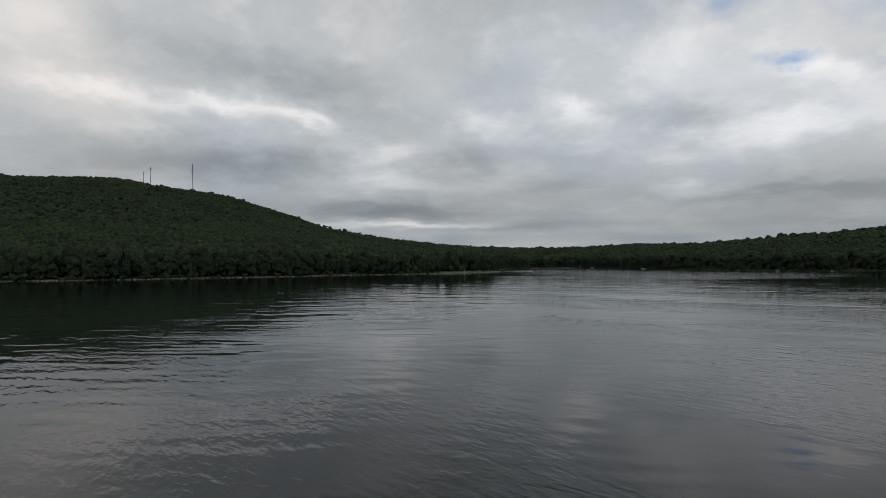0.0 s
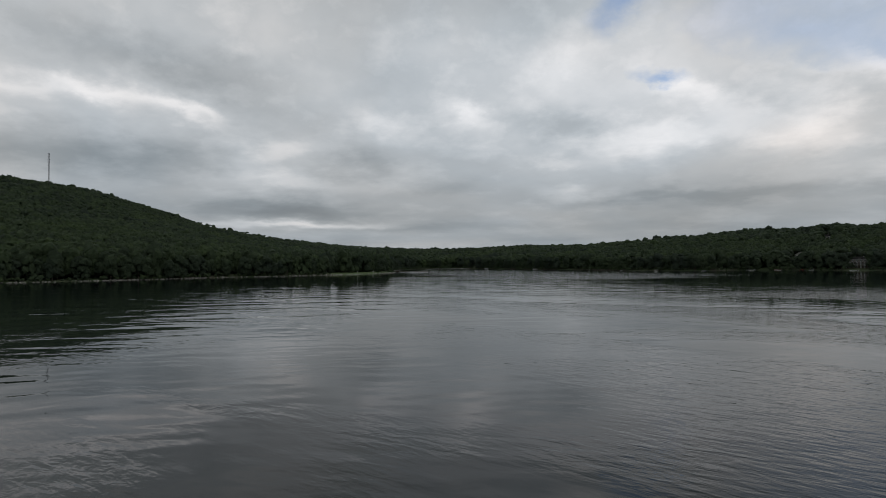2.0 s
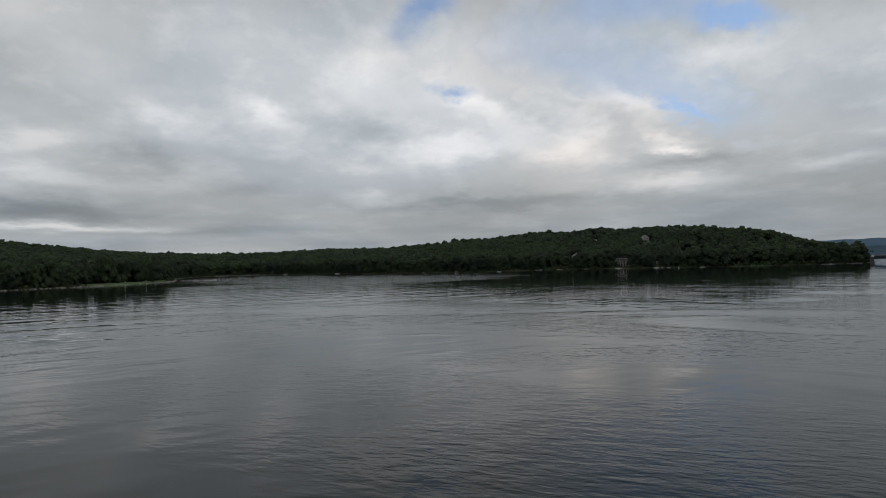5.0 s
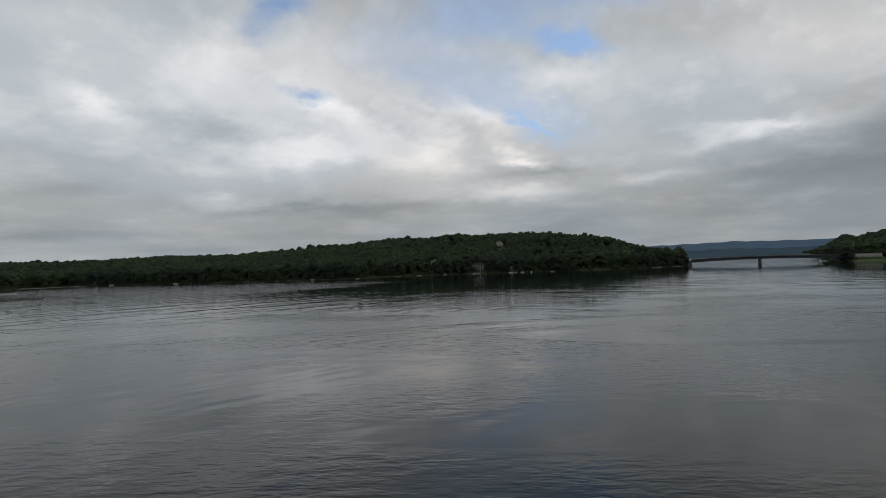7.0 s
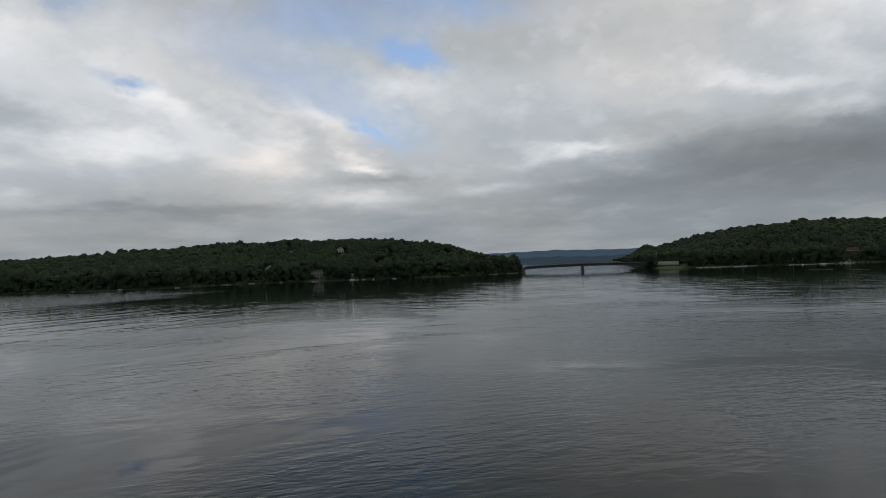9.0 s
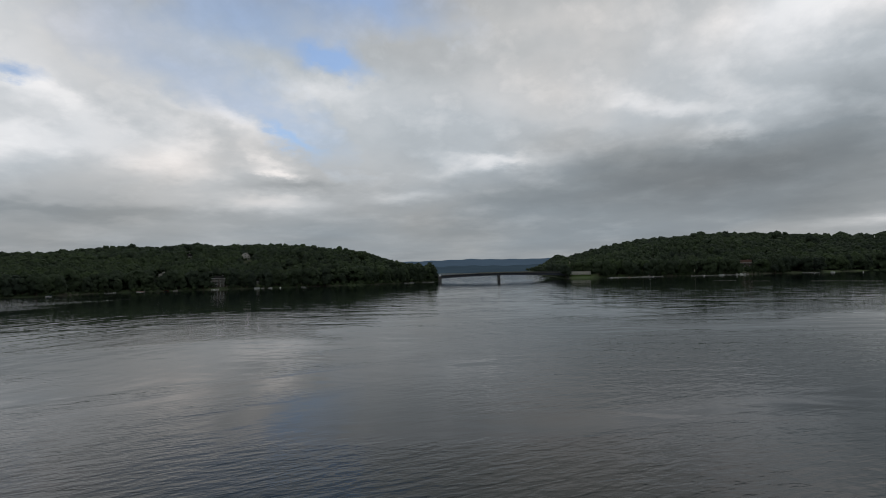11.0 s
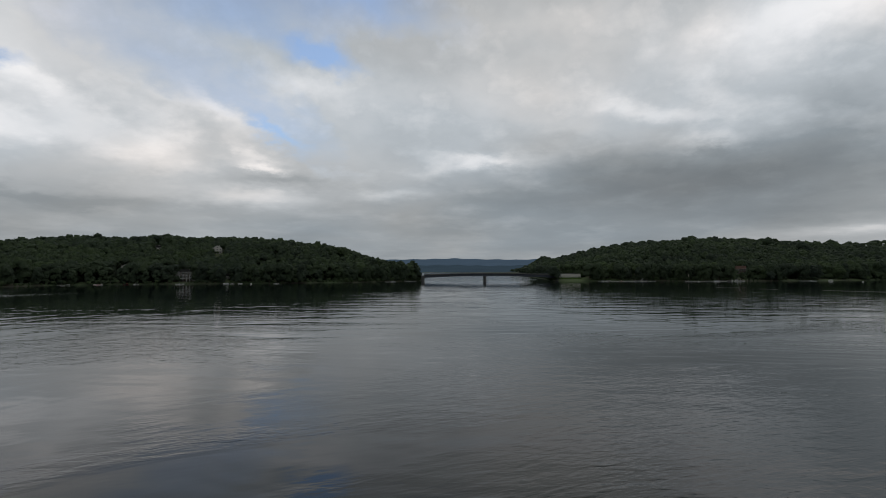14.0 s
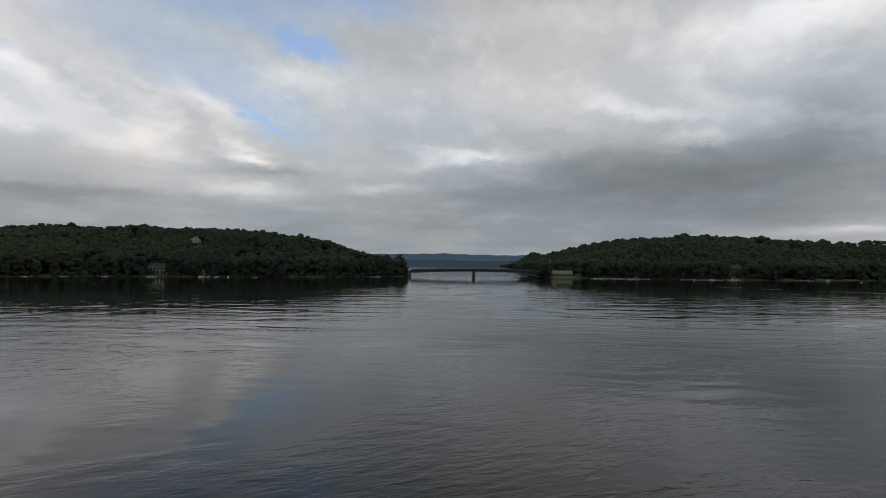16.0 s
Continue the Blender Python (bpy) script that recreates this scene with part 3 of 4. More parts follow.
def wood(name, label, x, y, templates, rng, mat, low=0.75, high=1.25):
    """One mass of trees on the ground at x, y."""
    z = ground_height(x, y)
    size = rng.uniform(low, high, len(x)) * (1 + 0.16 * (rng.uniform(0, 1, len(x)) > 0.9))
    size = size * (1.0 + 0.07 * wave(x, y, 1.1) + 0.05 * wave(y, x, 3.3))
    size = np.where(outlook(x, y), size * 0.42, size)
    turn = rng.uniform(0, 2 * math.pi, len(x))
    kind = rng.integers(0, len(templates), len(x))
    verts, tints, faces, count = [], [], [], 0
    for k, (tpl, tri) in enumerate(templates):
        sel = np.where(kind == k)[0]
        if not len(sel):
            continue
        c, s = np.cos(turn[sel])[:, None], np.sin(turn[sel])[:, None]
        g = size[sel][:, None]
        wide = g * rng.uniform(0.85, 1.2, (len(sel), 1))
        vx = (tpl[None, :, 0] * c - tpl[None, :, 1] * s) * wide + x[sel][:, None]
        vy = (tpl[None, :, 0] * s + tpl[None, :, 1] * c) * wide + y[sel][:, None]
        vz = tpl[None, :, 2] * g + z[sel][:, None] - 0.4
        verts.append(np.stack([vx, vy, vz], -1).reshape(-1, 3))
        tints.append(np.repeat(rng.uniform(0, 1, len(sel)), len(tpl)))
        faces.append((tri[None] + (count + np.arange(len(sel)) * len(tpl))[:, None, None]).reshape(-1, 3))
        count += len(sel) * len(tpl)
    verts, tints, faces = np.concatenate(verts), np.concatenate(tints), np.concatenate(faces)
    ob = mesh_object(name, verts, faces, mat, smooth=False)
    ob.data.attributes.new("tint", "FLOAT", "POINT").data.foreach_set("value", tints.astype(np.float32))
    return tagged(ob, label, "woods", kind="stuff")


def bearing(x, y):
    return np.degrees(np.arctan2(-x, y))


def cleared(x, y):
    """Where lawns, roads and houses leave no room for trees."""
    gone = np.zeros(np.shape(x), bool)
    for cx, cy, cr in LAWNS:
        gone |= np.hypot(x - cx, y - cy) < cr
    return gone


def outlook(x, y):
    """Where growth is kept low in front of a house."""
    low = np.zeros(np.shape(x), bool)
    for hx, hy, length, half in OUTLOOKS:
        n = math.hypot(56 - hx, 63 - hy)
        ux, uy = (56 - hx) / n, (63 - hy) / n
        along, across = (x - hx) * ux + (y - hy) * uy, np.abs((x - hx) * uy - (y - hy) * ux)
        low |= (along > 0) & (along < length) & (across < half)
    return low


def build_woods():
    rng = np.random.default_rng(7)
    near = [crown_template(rng, 8, 170, 1.15, 13.0, 4.6, 0.0, 2) for _ in range(9)]
    high = [crown_template(rng, 9, 190, 1.15, 16.5, 4.4, 0.0, 2, tall=1.5) for _ in range(8)]
    mid = [crown_template(rng, 6, 26, 1.6, 12.0, 4.4, 0.36, 1) for _ in range(10)]
    far = [crown_template(rng, 4, 8, 2.2, 12.0, 5.6, 0.28, 1) for _ in range(10)]
    back_trees = [crown_template(rng, 1, 0, 0, 13.0, 6.0, 0.30, 1) for _ in range(4)]
    shrub = [crown_template(rng, 2, 8, 1.0, 4.6, 2.8, -0.1) for _ in range(5)]
    pine = [crown_template(rng, 5, 24, 1.1, 16.0, 2.2, 0.15, 2, True) for _ in range(4)]
    x, y = scatter(rng, -1230, 1750, -840, 1640, 5.6)
    keep = rng.uniform(0, 1, len(x)) < np.where(np.hypot(x, y) > 560 * UNIT, 0.52, 0.80)
    x, y = x[keep], y[keep]
    d = shore_distance(x, y)
    az, r = bearing(x, y), np.hypot(x, y) / UNIT
    land = (d > 2.0) & ~cleared(x, y)
    seen = (az < 44) & (az > -120)
    west = land & seen & (az > -8) & (r < 1014)
    north = land & seen & (az <= -8) & (az > -27) & (r < 1005)
    pen = land & seen & (az <= -27) & (az > -72) & (r < 700) & (x < 660 * UNIT)
    east = land & seen & (az <= -75) & ((r < 740) | ((r < 1250) & (y > 90 * UNIT) & (d < 60)))
    for mask, who, label in ((west, "woods_west", "dense dark green broadleaf woods covering the tall hill"), (north, "woods_north", "dark green woods along the far shore"),
                             (pen, "woods_peninsula", "dark green woods covering the low peninsula"), (east, "woods_east", "dark green woods on the hill above the docks")):
        close = mask & (d < 30) & (d > 8) & (r < 640) & (rng.uniform(0, 1, len(x)) < 0.85)
        rest = mask & (d >= 30) & (r < 560)
        away = mask & (d > 8) & (r >= 560) & ~close
        wood(who + "_edge", label, x[close], y[close], high if who == "woods_west" else near, rng, LEAVES, 0.75, 1.2)
        if rest.any():
            wood(who + "_slope", label, x[rest], y[rest], mid, rng, LEAVES, 0.70 if who == "woods_peninsula" else 0.80, 1.0 if who == "woods_peninsula" else 1.16)
        wood(who + "_crest", label, x[away], y[away], far, rng, LEAVES, 0.75, 1.15)
    some = pen & (d > 80) & (rng.uniform(0, 1, len(x)) < 0.008)
    wood("conifers_peninsula", "dark conifers standing among the broadleaf trees", x[some] + 2, y[some] + 2, pine, rng, NEEDLES, 0.60, 0.82)
    front = (west | north | pen | east) & (d <= 8) & (r < 640) & ~outlook(x, y)
    build_front_trees(rng, x[front], y[front], d[front])
    x, y = scatter(rng, -700, 900, -225, 1010, 2.9)
    d = shore_distance(x, y)
    az = bearing(x, y)
    low = (d > 0.4) & (d < 6.0) & (az < 44) & (az > -120) & (rng.uniform(0, 1, len(x)) < 0.7) & ~cleared(x, y)
    wood("shore_shrubs", "dark green shrubs overhanging the waterline", x[low], y[low], shrub, rng, LEAVES, 0.3, 0.75)
    x, y = scatter(rng, -2100, 1960, -1820, 2100, 30)
    d = shore_distance(x, y)
    az, r = bearing(x, y), np.hypot(x, y) / UNIT
    back = (d > 6) & (((az >= 44) | (az <= -120)) | (r > 1050) | ((az <= -27) & (r > 700))) & (r < 1500) & ((x < 660 * UNIT) | (az < -84) | (az > -68))
    wood("woods_beyond", "woods on the hills round the rest of the lake", x[back], y[back], back_trees, rng, LEAVES, 0.8, 1.1)


def trunk_mesh(rng, height, name="trunk"):
    """A tapered trunk with a few limbs."""
    bm = bmesh.new()
    rod(bm, (0, 0, -0.6), (rng.uniform(-0.2, 0.2), rng.uniform(-0.2, 0.2), height * 0.62), 0.26, 0.13, 8)
    for k in range(5):
        a, z = rng.uniform(0, 2 * math.pi), height * rng.uniform(0.28, 0.55)
        rod(bm, (0, 0, z), (1.7 * math.cos(a), 1.7 * math.sin(a), z + rng.uniform(1.0, 2.2)), 0.10, 0.04, 6)
    me = bpy.data.meshes.new(name)
    bm.to_mesh(me)
    bm.free()
    me.materials.append(BARK)
    return me


def build_front_trees(rng, x, y, d):
    """The single trees that stand along the water."""
    order = rng.permutation(len(x))[:290]
    kinds = []
    for k in range(7):
        verts, tris = crown_template(rng, 10, 260, 0.8, 14.5, 3.8, 0.03, 2, tall=1.4)
        crown = mesh_object("crown", verts, tris, LEAVES, smooth=False)
        tree = new("shore_tree")
        crown.parent = tree
        trunk = new("trunk", trunk_mesh(rng, 13.5))
        trunk.parent = tree
        tagged(tree, "dark green broadleaf tree at the water's edge", "tree", "trees along the shore")
        kinds.append(tree)
    z = ground_height(x, y)
    for n, i in enumerate(order):
        g = rng.uniform(0.7, 1.15)
        m = pose(x[i], y[i], z[i], 0, 0, rng.uniform(0, 360))
        tree = kinds[n] if n < len(kinds) else copy_thing(kinds[n % len(kinds)], m)
        tree.matrix_basis = m @ Matrix.Diagonal((g * 1.05, g * 1.05, g, 1))


build_woods()


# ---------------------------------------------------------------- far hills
# Distance haze put into the base colour, with a faint blue emission on top.
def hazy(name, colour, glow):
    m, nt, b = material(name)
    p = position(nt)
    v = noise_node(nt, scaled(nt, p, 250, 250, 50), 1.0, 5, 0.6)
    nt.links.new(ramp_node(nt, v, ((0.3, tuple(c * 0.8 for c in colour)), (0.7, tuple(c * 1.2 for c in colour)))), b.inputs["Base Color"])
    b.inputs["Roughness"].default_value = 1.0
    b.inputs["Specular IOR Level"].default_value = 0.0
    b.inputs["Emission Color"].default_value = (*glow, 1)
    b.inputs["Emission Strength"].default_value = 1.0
    return m


def far_ridge(name, label, dist, near, rise, profile, colour, glow):
    """A long hill seen across the water, as a slope from its foot to its crest."""
    az = np.linspace(-40, -110, 141)
    top = np.interp(-az, [p[0] for p in profile], [p[1] for p in profile])
    top = top * rise + 1.6 * np.sin(az * 3.1) + 0.8 * np.sin(az * 9.7 + 1)
    rows = []
    for s, up in ((0.0, -0.06), (0.25, 0.16), (0.5, 0.42), (0.75, 0.75), (1.0, 1.0), (1.12, 0.9), (1.3, -0.05)):
        r = near + (dist - near) * s
        rows.append(np.stack([-r * np.sin(np.radians(az)), r * np.cos(np.radians(az)), top * up], -1))
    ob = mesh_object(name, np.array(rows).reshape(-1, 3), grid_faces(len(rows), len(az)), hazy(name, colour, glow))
    tagged(ob, label, "far hills", kind="structure")


# Both ridges carry their air haze as blue colour and glow.
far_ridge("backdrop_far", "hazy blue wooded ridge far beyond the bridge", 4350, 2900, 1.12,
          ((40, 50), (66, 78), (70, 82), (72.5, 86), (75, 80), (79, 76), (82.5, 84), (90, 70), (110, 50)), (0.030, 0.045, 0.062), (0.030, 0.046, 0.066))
far_ridge("backdrop_near", "hazy darker blue wooded slope on the far side of the lake", 3150, 1990, 1.4,
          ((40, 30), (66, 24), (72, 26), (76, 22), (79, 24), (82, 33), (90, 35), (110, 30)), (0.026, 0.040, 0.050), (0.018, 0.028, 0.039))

# ---------------------------------------------------------------- more materials
TRIM = plain("weathered_white_trim", (0.46, 0.46, 0.44), 0.6, 0, 0.25, 2)
WHITE = plain("white_paint", (0.74, 0.74, 0.72), 0.45, 0, 0.12, 2)
CREAM = plain("cream_siding", (0.46, 0.44, 0.39), 0.7, 0, 0.15, 1.5)
BROWN = plain("brown_siding", (0.075, 0.058, 0.045), 0.75, 0, 0.3, 1.5)
GREYWALL = plain("grey_siding", (0.20, 0.20, 0.19), 0.7, 0, 0.2, 1.5)
BLOCK = plain("pale_block_wall", (0.50, 0.48, 0.44), 0.85, 0, 0.25, 0.8)
SHINGLE = dull(plain("dark_shingles", (0.022, 0.021, 0.020), 0.9, 0, 0.35, 3))
RUST = dull(plain("russet_roof", (0.075, 0.044, 0.034), 0.85, 0, 0.3, 2))
WEATHERED = plain("weathered_planks", (0.19, 0.18, 0.162), 0.85, 0, 0.3, 4)
REDPLANKS = plain("reddish_planks", (0.24, 0.135, 0.105), 0.85, 0, 0.3, 3)
PALEWOOD = plain("pale_pole_wood", (0.42, 0.37, 0.30), 0.85, 0, 0.3, 4)
CONCRETE = plain("bridge_concrete", (0.085, 0.085, 0.084), 0.85, 0, 0.25, 0.7)
STEEL = plain("blue_grey_girder_paint", (0.038, 0.048, 0.066), 0.55, 0.1, 0.3, 0.6)
GALV = plain("galvanised_steel", (0.20, 0.21, 0.22), 0.45, 0.7, 0.2, 2)
DARKSTEEL = plain("mast_steel", (0.10, 0.10, 0.105), 0.5, 0.5, 0.2, 2)
ALU = plain("pontoon_aluminium", (0.55, 0.56, 0.57), 0.35, 0.8, 0.15, 3)
REDCLOTH = plain("red_boat_cover", (0.36, 0.045, 0.035), 0.8, 0, 0.25, 2)
BLUECLOTH = plain("blue_boat_cover", (0.035, 0.060, 0.16), 0.8, 0, 0.25, 2)
BLACK = plain("black_plastic", (0.02, 0.02, 0.022), 0.5, 0, 0.2, 3)
ORANGE = plain("buoy_orange", (0.50, 0.30, 0.24), 0.5, 0, 0.15, 3)
ROPE = plain("pale_rope", (0.24, 0.24, 0.22), 0.8, 0, 0.2, 6)


def glass():
    m, nt, b = material("window_glass")
    b.inputs["Base Color"].default_value = (0.02, 0.025, 0.03, 1)
    b.inputs["Roughness"].default_value = 0.04
    return m


GLASS = glass()


def toward(x, y, tx=56.0, ty=63.0):
    """The turn about z that points a thing's -y side at a place."""
    return math.degrees(math.atan2(tx - x, -(ty - y)))


# ---------------------------------------------------------------- masts on the hill
def lattice_mast(x, y, height, half, label, panels, drums):
    x, y, height = x * UNIT, y * UNIT, height * UNIT
    z = height_at(x, y)
    mast = tagged(new("radio_mast"), label, "radio mast", "masts on the hill")
    mast.matrix_basis = pose(x, y, z, 0, 0, 20)
    corners = [(half * math.cos(a), half * math.sin(a)) for a in (0.3, 0.3 + 2.094, 0.3 + 4.189)]
    for cx, cy in corners:
        part("leg", rods(((cx, cy, -0.5), (cx * 0.8, cy * 0.8, height), 0.19)), DARKSTEEL, mast)
    bm, step = bmesh.new(), 3.0
    for k in range(int(height / step)):
        for n in range(3):
            (ax, ay), (bx, by) = corners[n], corners[(n + 1) % 3]
            rod(bm, (ax, ay, k * step), (bx, by, (k + 1) * step), 0.06, sides=5)
            rod(bm, (ax, ay, (k + 1) * step), (bx, by, (k + 1) * step), 0.06, sides=5)
    part("bracing", bm, DARKSTEEL, mast)
    for level in (v * UNIT for v in panels):
        for n in range(3):
            a = 0.9 + n * 2.094
            bm = bmesh.new()
            box(bm, (0, 0, 0), (0.6, 0.4, 2.8), Matrix.Translation(((half + 0.8) * math.cos(a), (half + 0.8) * math.sin(a), level)) @ Matrix.Rotation(a, 4, "Z"))
            rod(bm, (0, 0, level), ((half + 0.8) * math.cos(a), (half + 0.8) * math.sin(a), level), 0.07)
            part("antenna_panel", bm, GALV, mast, bevel=0.03)
    for level, a in ((v * UNIT, a) for v, a in drums):
        bm = bmesh.new()
        rod(bm, (half * math.cos(a), half * math.sin(a), level), ((half + 0.9) * math.cos(a), (half + 0.9) * math.sin(a), level), 1.05, 1.1, 14)
        part("dish", bm, GALV, mast)
    part("spike", rods(((0, 0, height), (0, 0, height + 3.0), 0.06)), DARKSTEEL, mast)


lattice_mast(-399, 901.5, 52, 1.0, "tall steel lattice mast with stacked antenna panels", (50.5, 47, 42.5, 39), ((34, 4.0), (30, 5.0), (45, 4.6)))
lattice_mast(-459, 886, 37, 0.85, "slim lattice mast with two dishes above the trees", (34,), ((18, 4.2), (13, 5.2)))
lattice_mast(-468, 882, 28, 0.5, "thin short mast above the trees", (26,), ())


# ---------------------------------------------------------------- bridge
def build_bridge():
    a, b = Vector((412.5, 186.8, 0)) * UNIT, Vector((447.5, 104.5, 0)) * UNIT
    along = (b - a).normalized()
    side = Vector((along.y, -along.x, 0))      # away from the camera is +side or -side alike
    length = (b - a).length
    bridge = tagged(new("road_bridge"), "low arched road bridge with dark girders on one pier", "bridge")
    bridge.matrix_basis = Matrix.Translation(a) @ Matrix.Rotation(math.atan2(along.y, along.x), 4, "Z")
    steps, width = 36, 10.0

    def top(s):
        return 7.05 - 1.4 * (2 * s - 0.92) ** 2

    def under(s):
        return top(s) - 2.4 - 0.5 * abs(2 * s - 1) ** 3.0

    def strip(name, y0, y1, upper, lower, mat, parent, label=""):
        bm = bmesh.new()
        rings = []
        for k in range(steps + 1):
            s = k / steps
            x = s * length
            rings.append([bm.verts.new(p) for p in ((x, y0, upper(s)), (x, y1, upper(s)), (x, y1, lower(s)), (x, y0, lower(s)))])
        for p, q in zip(rings, rings[1:]):
            for n in range(4):
                bm.faces.new((p[n], p[(n + 1) % 4], q[(n + 1) % 4], q[n]))
        bm.faces.new(rings[0])
        bm.faces.new(rings[-1][::-1])
        bmesh.ops.recalc_face_normals(bm, faces=bm.faces[:])
        return part(name, bm, mat, parent, label)

    strip("deck", -width / 2, width / 2, top, lambda s: top(s) - 0.35, CONCRETE, bridge, "grey concrete deck")
    for y in (-3.6, -1.2, 1.2, 3.6):
        strip("girder", y - 0.22, y + 0.22, lambda s: top(s) - 0.36, under, STEEL, bridge, "dark painted arched girder")
    for y in (-width / 2 + 0.15, width / 2 - 0.15):
        strip("kerb", y - 0.18, y + 0.18, lambda s: top(s) + 0.32, lambda s: top(s) + 0.004, CONCRETE, bridge)
        rail = strip("rail", y - 0.06, y + 0.06, lambda s: top(s) + 1.10, lambda s: top(s) + 0.95, STEEL, bridge, "dark painted hand rail")
        strip("lower_rail", y - 0.05, y + 0.05, lambda s: top(s) + 0.70, lambda s: top(s) + 0.60, GALV, rail)
        for k in range(44):
            s = (k + 0.5) / 44
            part("rail_post", boxes(((s * length, y, top(s) + 0.68), (0.12, 0.12, 0.78))), GALV, rail)
    mid = 0.46
    x = mid * length
    pier = part("pier", boxes(((x, 0, under(mid) - 0.35), (2.0, 9.4, 0.9))), CONCRETE, bridge, "concrete pier cap on two stout columns", 0.05)
    for y in (-2.6, 2.6):
        part("column", rods(((x, y, -3.0), (x, y, under(mid) - 0.70), 1.0)), CONCRETE, pier)
    part("footing", boxes(((x, 0, -0.6), (4.0, 10.0, 1.9))), CONCRETE, pier, "", 0.08)
    for s, out in ((0.0, -1), (1.0, 1)):
        xe = s * length
        ab = part("abutment", boxes(((xe + out * 1.3, 0, (top(s) - 0.4 - 2.0) / 2), (2.6, 10.2, top(s) + 1.2))), CONCRETE, bridge, "", 0.06)
        for y in (-5.6, 5.6):
            part("wing_wall", boxes(((xe + out * 1.6, y, top(s) / 2 - 1.6), (2.0, 0.6, top(s) + 0.2))), CONCRETE, ab, "", 0.05)
    for s in (0.16, 0.5, 0.84):
        xl, zl = s * length, top(s)
        lamp = part("lamp_post", rods(((xl, -4.2, zl), (xl, -4.2, zl + 1.9), 0.05)), GALV, bridge)
        part("lamp_head", boxes(((xl, -4.2, zl + 1.95), (0.3, 0.25, 0.18))), GALV, lamp, "", 0.03)

build_bridge()


# ---------------------------------------------------------------- houses
def window_part(parent, x, y, z, w, h):
    bm = bmesh.new()
    t = 0.14
    for c, s in (((x, y - 0.04, z + h / 2), (w + t, 0.14, t)), ((x, y - 0.04, z - h / 2), (w + t, 0.14, t)),
                 ((x - w / 2, y - 0.04, z), (t, 0.14, h)), ((x + w / 2, y - 0.04, z), (t, 0.14, h)), ((x, y - 0.02, z), (0.07, 0.09, h))):
        box(bm, c, s)
    frame_part = part("window", bm, TRIM, parent, "white-framed window")
    part("pane", boxes(((x, y - 0.012, z), (w - 0.1, 0.04, h - 0.1))), GLASS, frame_part)


def house(x, y, label, w, d, storeys, wall, roof_mat, gable_front=False, deck=False, turn=None, sink=0.4, chimney=True):
    x, y = x * UNIT, y * UNIT
    z = height_at(x, y)
    h, rise = 2.6 * storeys, 0.32 * (w if gable_front else d)
    home = tagged(new("house"), label, "house", "houses on the shore")
    home.matrix_basis = pose(x, y, z - sink, 0, 0, toward(x, y) if turn is None else turn)
    bm = bmesh.new()
    box(bm, (0, 0, h / 2 - 0.7), (w, d, h + 1.4))
    ax = Vector((0, d / 2, 0)) if gable_front else Vector((w / 2, 0, 0))
    ac = Vector((w / 2, 0, 0)) if gable_front else Vector((0, d / 2, 0))
    for sgn in (-1, 1):
        p = [bm.verts.new(sgn * ax * 0.999 + k * ac + Vector((0, 0, h - 0.01))) for k in (-1, 1)] + [bm.verts.new(sgn * ax * 0.999 + Vector((0, 0, h + rise)))]
        q = [bm.verts.new(v.co - sgn * ax.normalized() * 0.2) for v in p]
        bm.faces.new(p)
        bm.faces.new(q[::-1])
        for n in range(3):
            bm.faces.new((p[n], q[n], q[(n + 1) % 3], p[(n + 1) % 3]))
    bmesh.ops.recalc_face_normals(bm, faces=bm.faces[:])
    part("wall", bm, wall, home)
    bm = bmesh.new()
    over, thick = 0.55, 0.22
    for sgn in (-1, 1):
        e = sgn * (ac + ac.normalized() * over)
        fall = rise * over / ac.length
        low, high = e + Vector((0, 0, h - fall + 0.01)), Vector((0, 0, h + rise + 0.01))
        end = ax + ax.normalized() * over
        under = [bm.verts.new(v) for v in (low - end, low + end, high + end, high - end)]
        over_ = [bm.verts.new(v.co + Vector((0, 0, thick))) for v in under]
        bm.faces.new(under)
        bm.faces.new(over_[::-1])
        for n in range(4):
            bm.faces.new((under[n], over_[n], over_[(n + 1) % 4], under[(n + 1) % 4]))
    bmesh.ops.recalc_face_normals(bm, faces=bm.faces[:])
    roof = part("roof", bm, roof_mat, home, "shingled gable roof")
    if chimney:
        part("chimney", boxes(((w * 0.22, d * 0.1, h + rise * 0.9), (0.8, 0.8, 1.8))), BLOCK, roof, "", 0.04)
    fascia = bmesh.new()
    if gable_front:
        for sgn in (-1, 1):
            rod(fascia, (sgn * (w / 2 + over), -d / 2 - over - 0.04, h - rise * over / (w / 2)), (0, -d / 2 - over - 0.04, h + rise + 0.1), 0.14, sides=4)
    else:
        box(fascia, (0, -d / 2 - over - 0.05, h - rise * over / (d / 2) + 0.1), (w + 2 * over, 0.08, 0.26))
    part("fascia", fascia, TRIM, roof, "white painted fascia board")
    count = max(2, int(w / 2.3))
    for level in range(storeys):
        for k in range(count):
            if level == 0 and k == count // 2:
                door = part("door", boxes(((-w / 2 + w * (k + 0.5) / count, -d / 2 - 0.03, 1.05), (1.0, 0.10, 2.1))), TRIM, home, "white door", 0.02)
                part("handle", boxes(((-w / 2 + w * (k + 0.5) / count + 0.36, -d / 2 - 0.12, 1.0), (0.05, 0.08, 0.14))), BLACK, door)
                continue
            window_part(home, -w / 2 + w * (k + 0.5) / count, -d / 2 - 0.02, level * 2.6 + 1.5, 1.25, 1.35)
    if gable_front:
        window_part(home, 0, -d / 2 - 0.02, h + rise * 0.36, 1.3, 1.2)
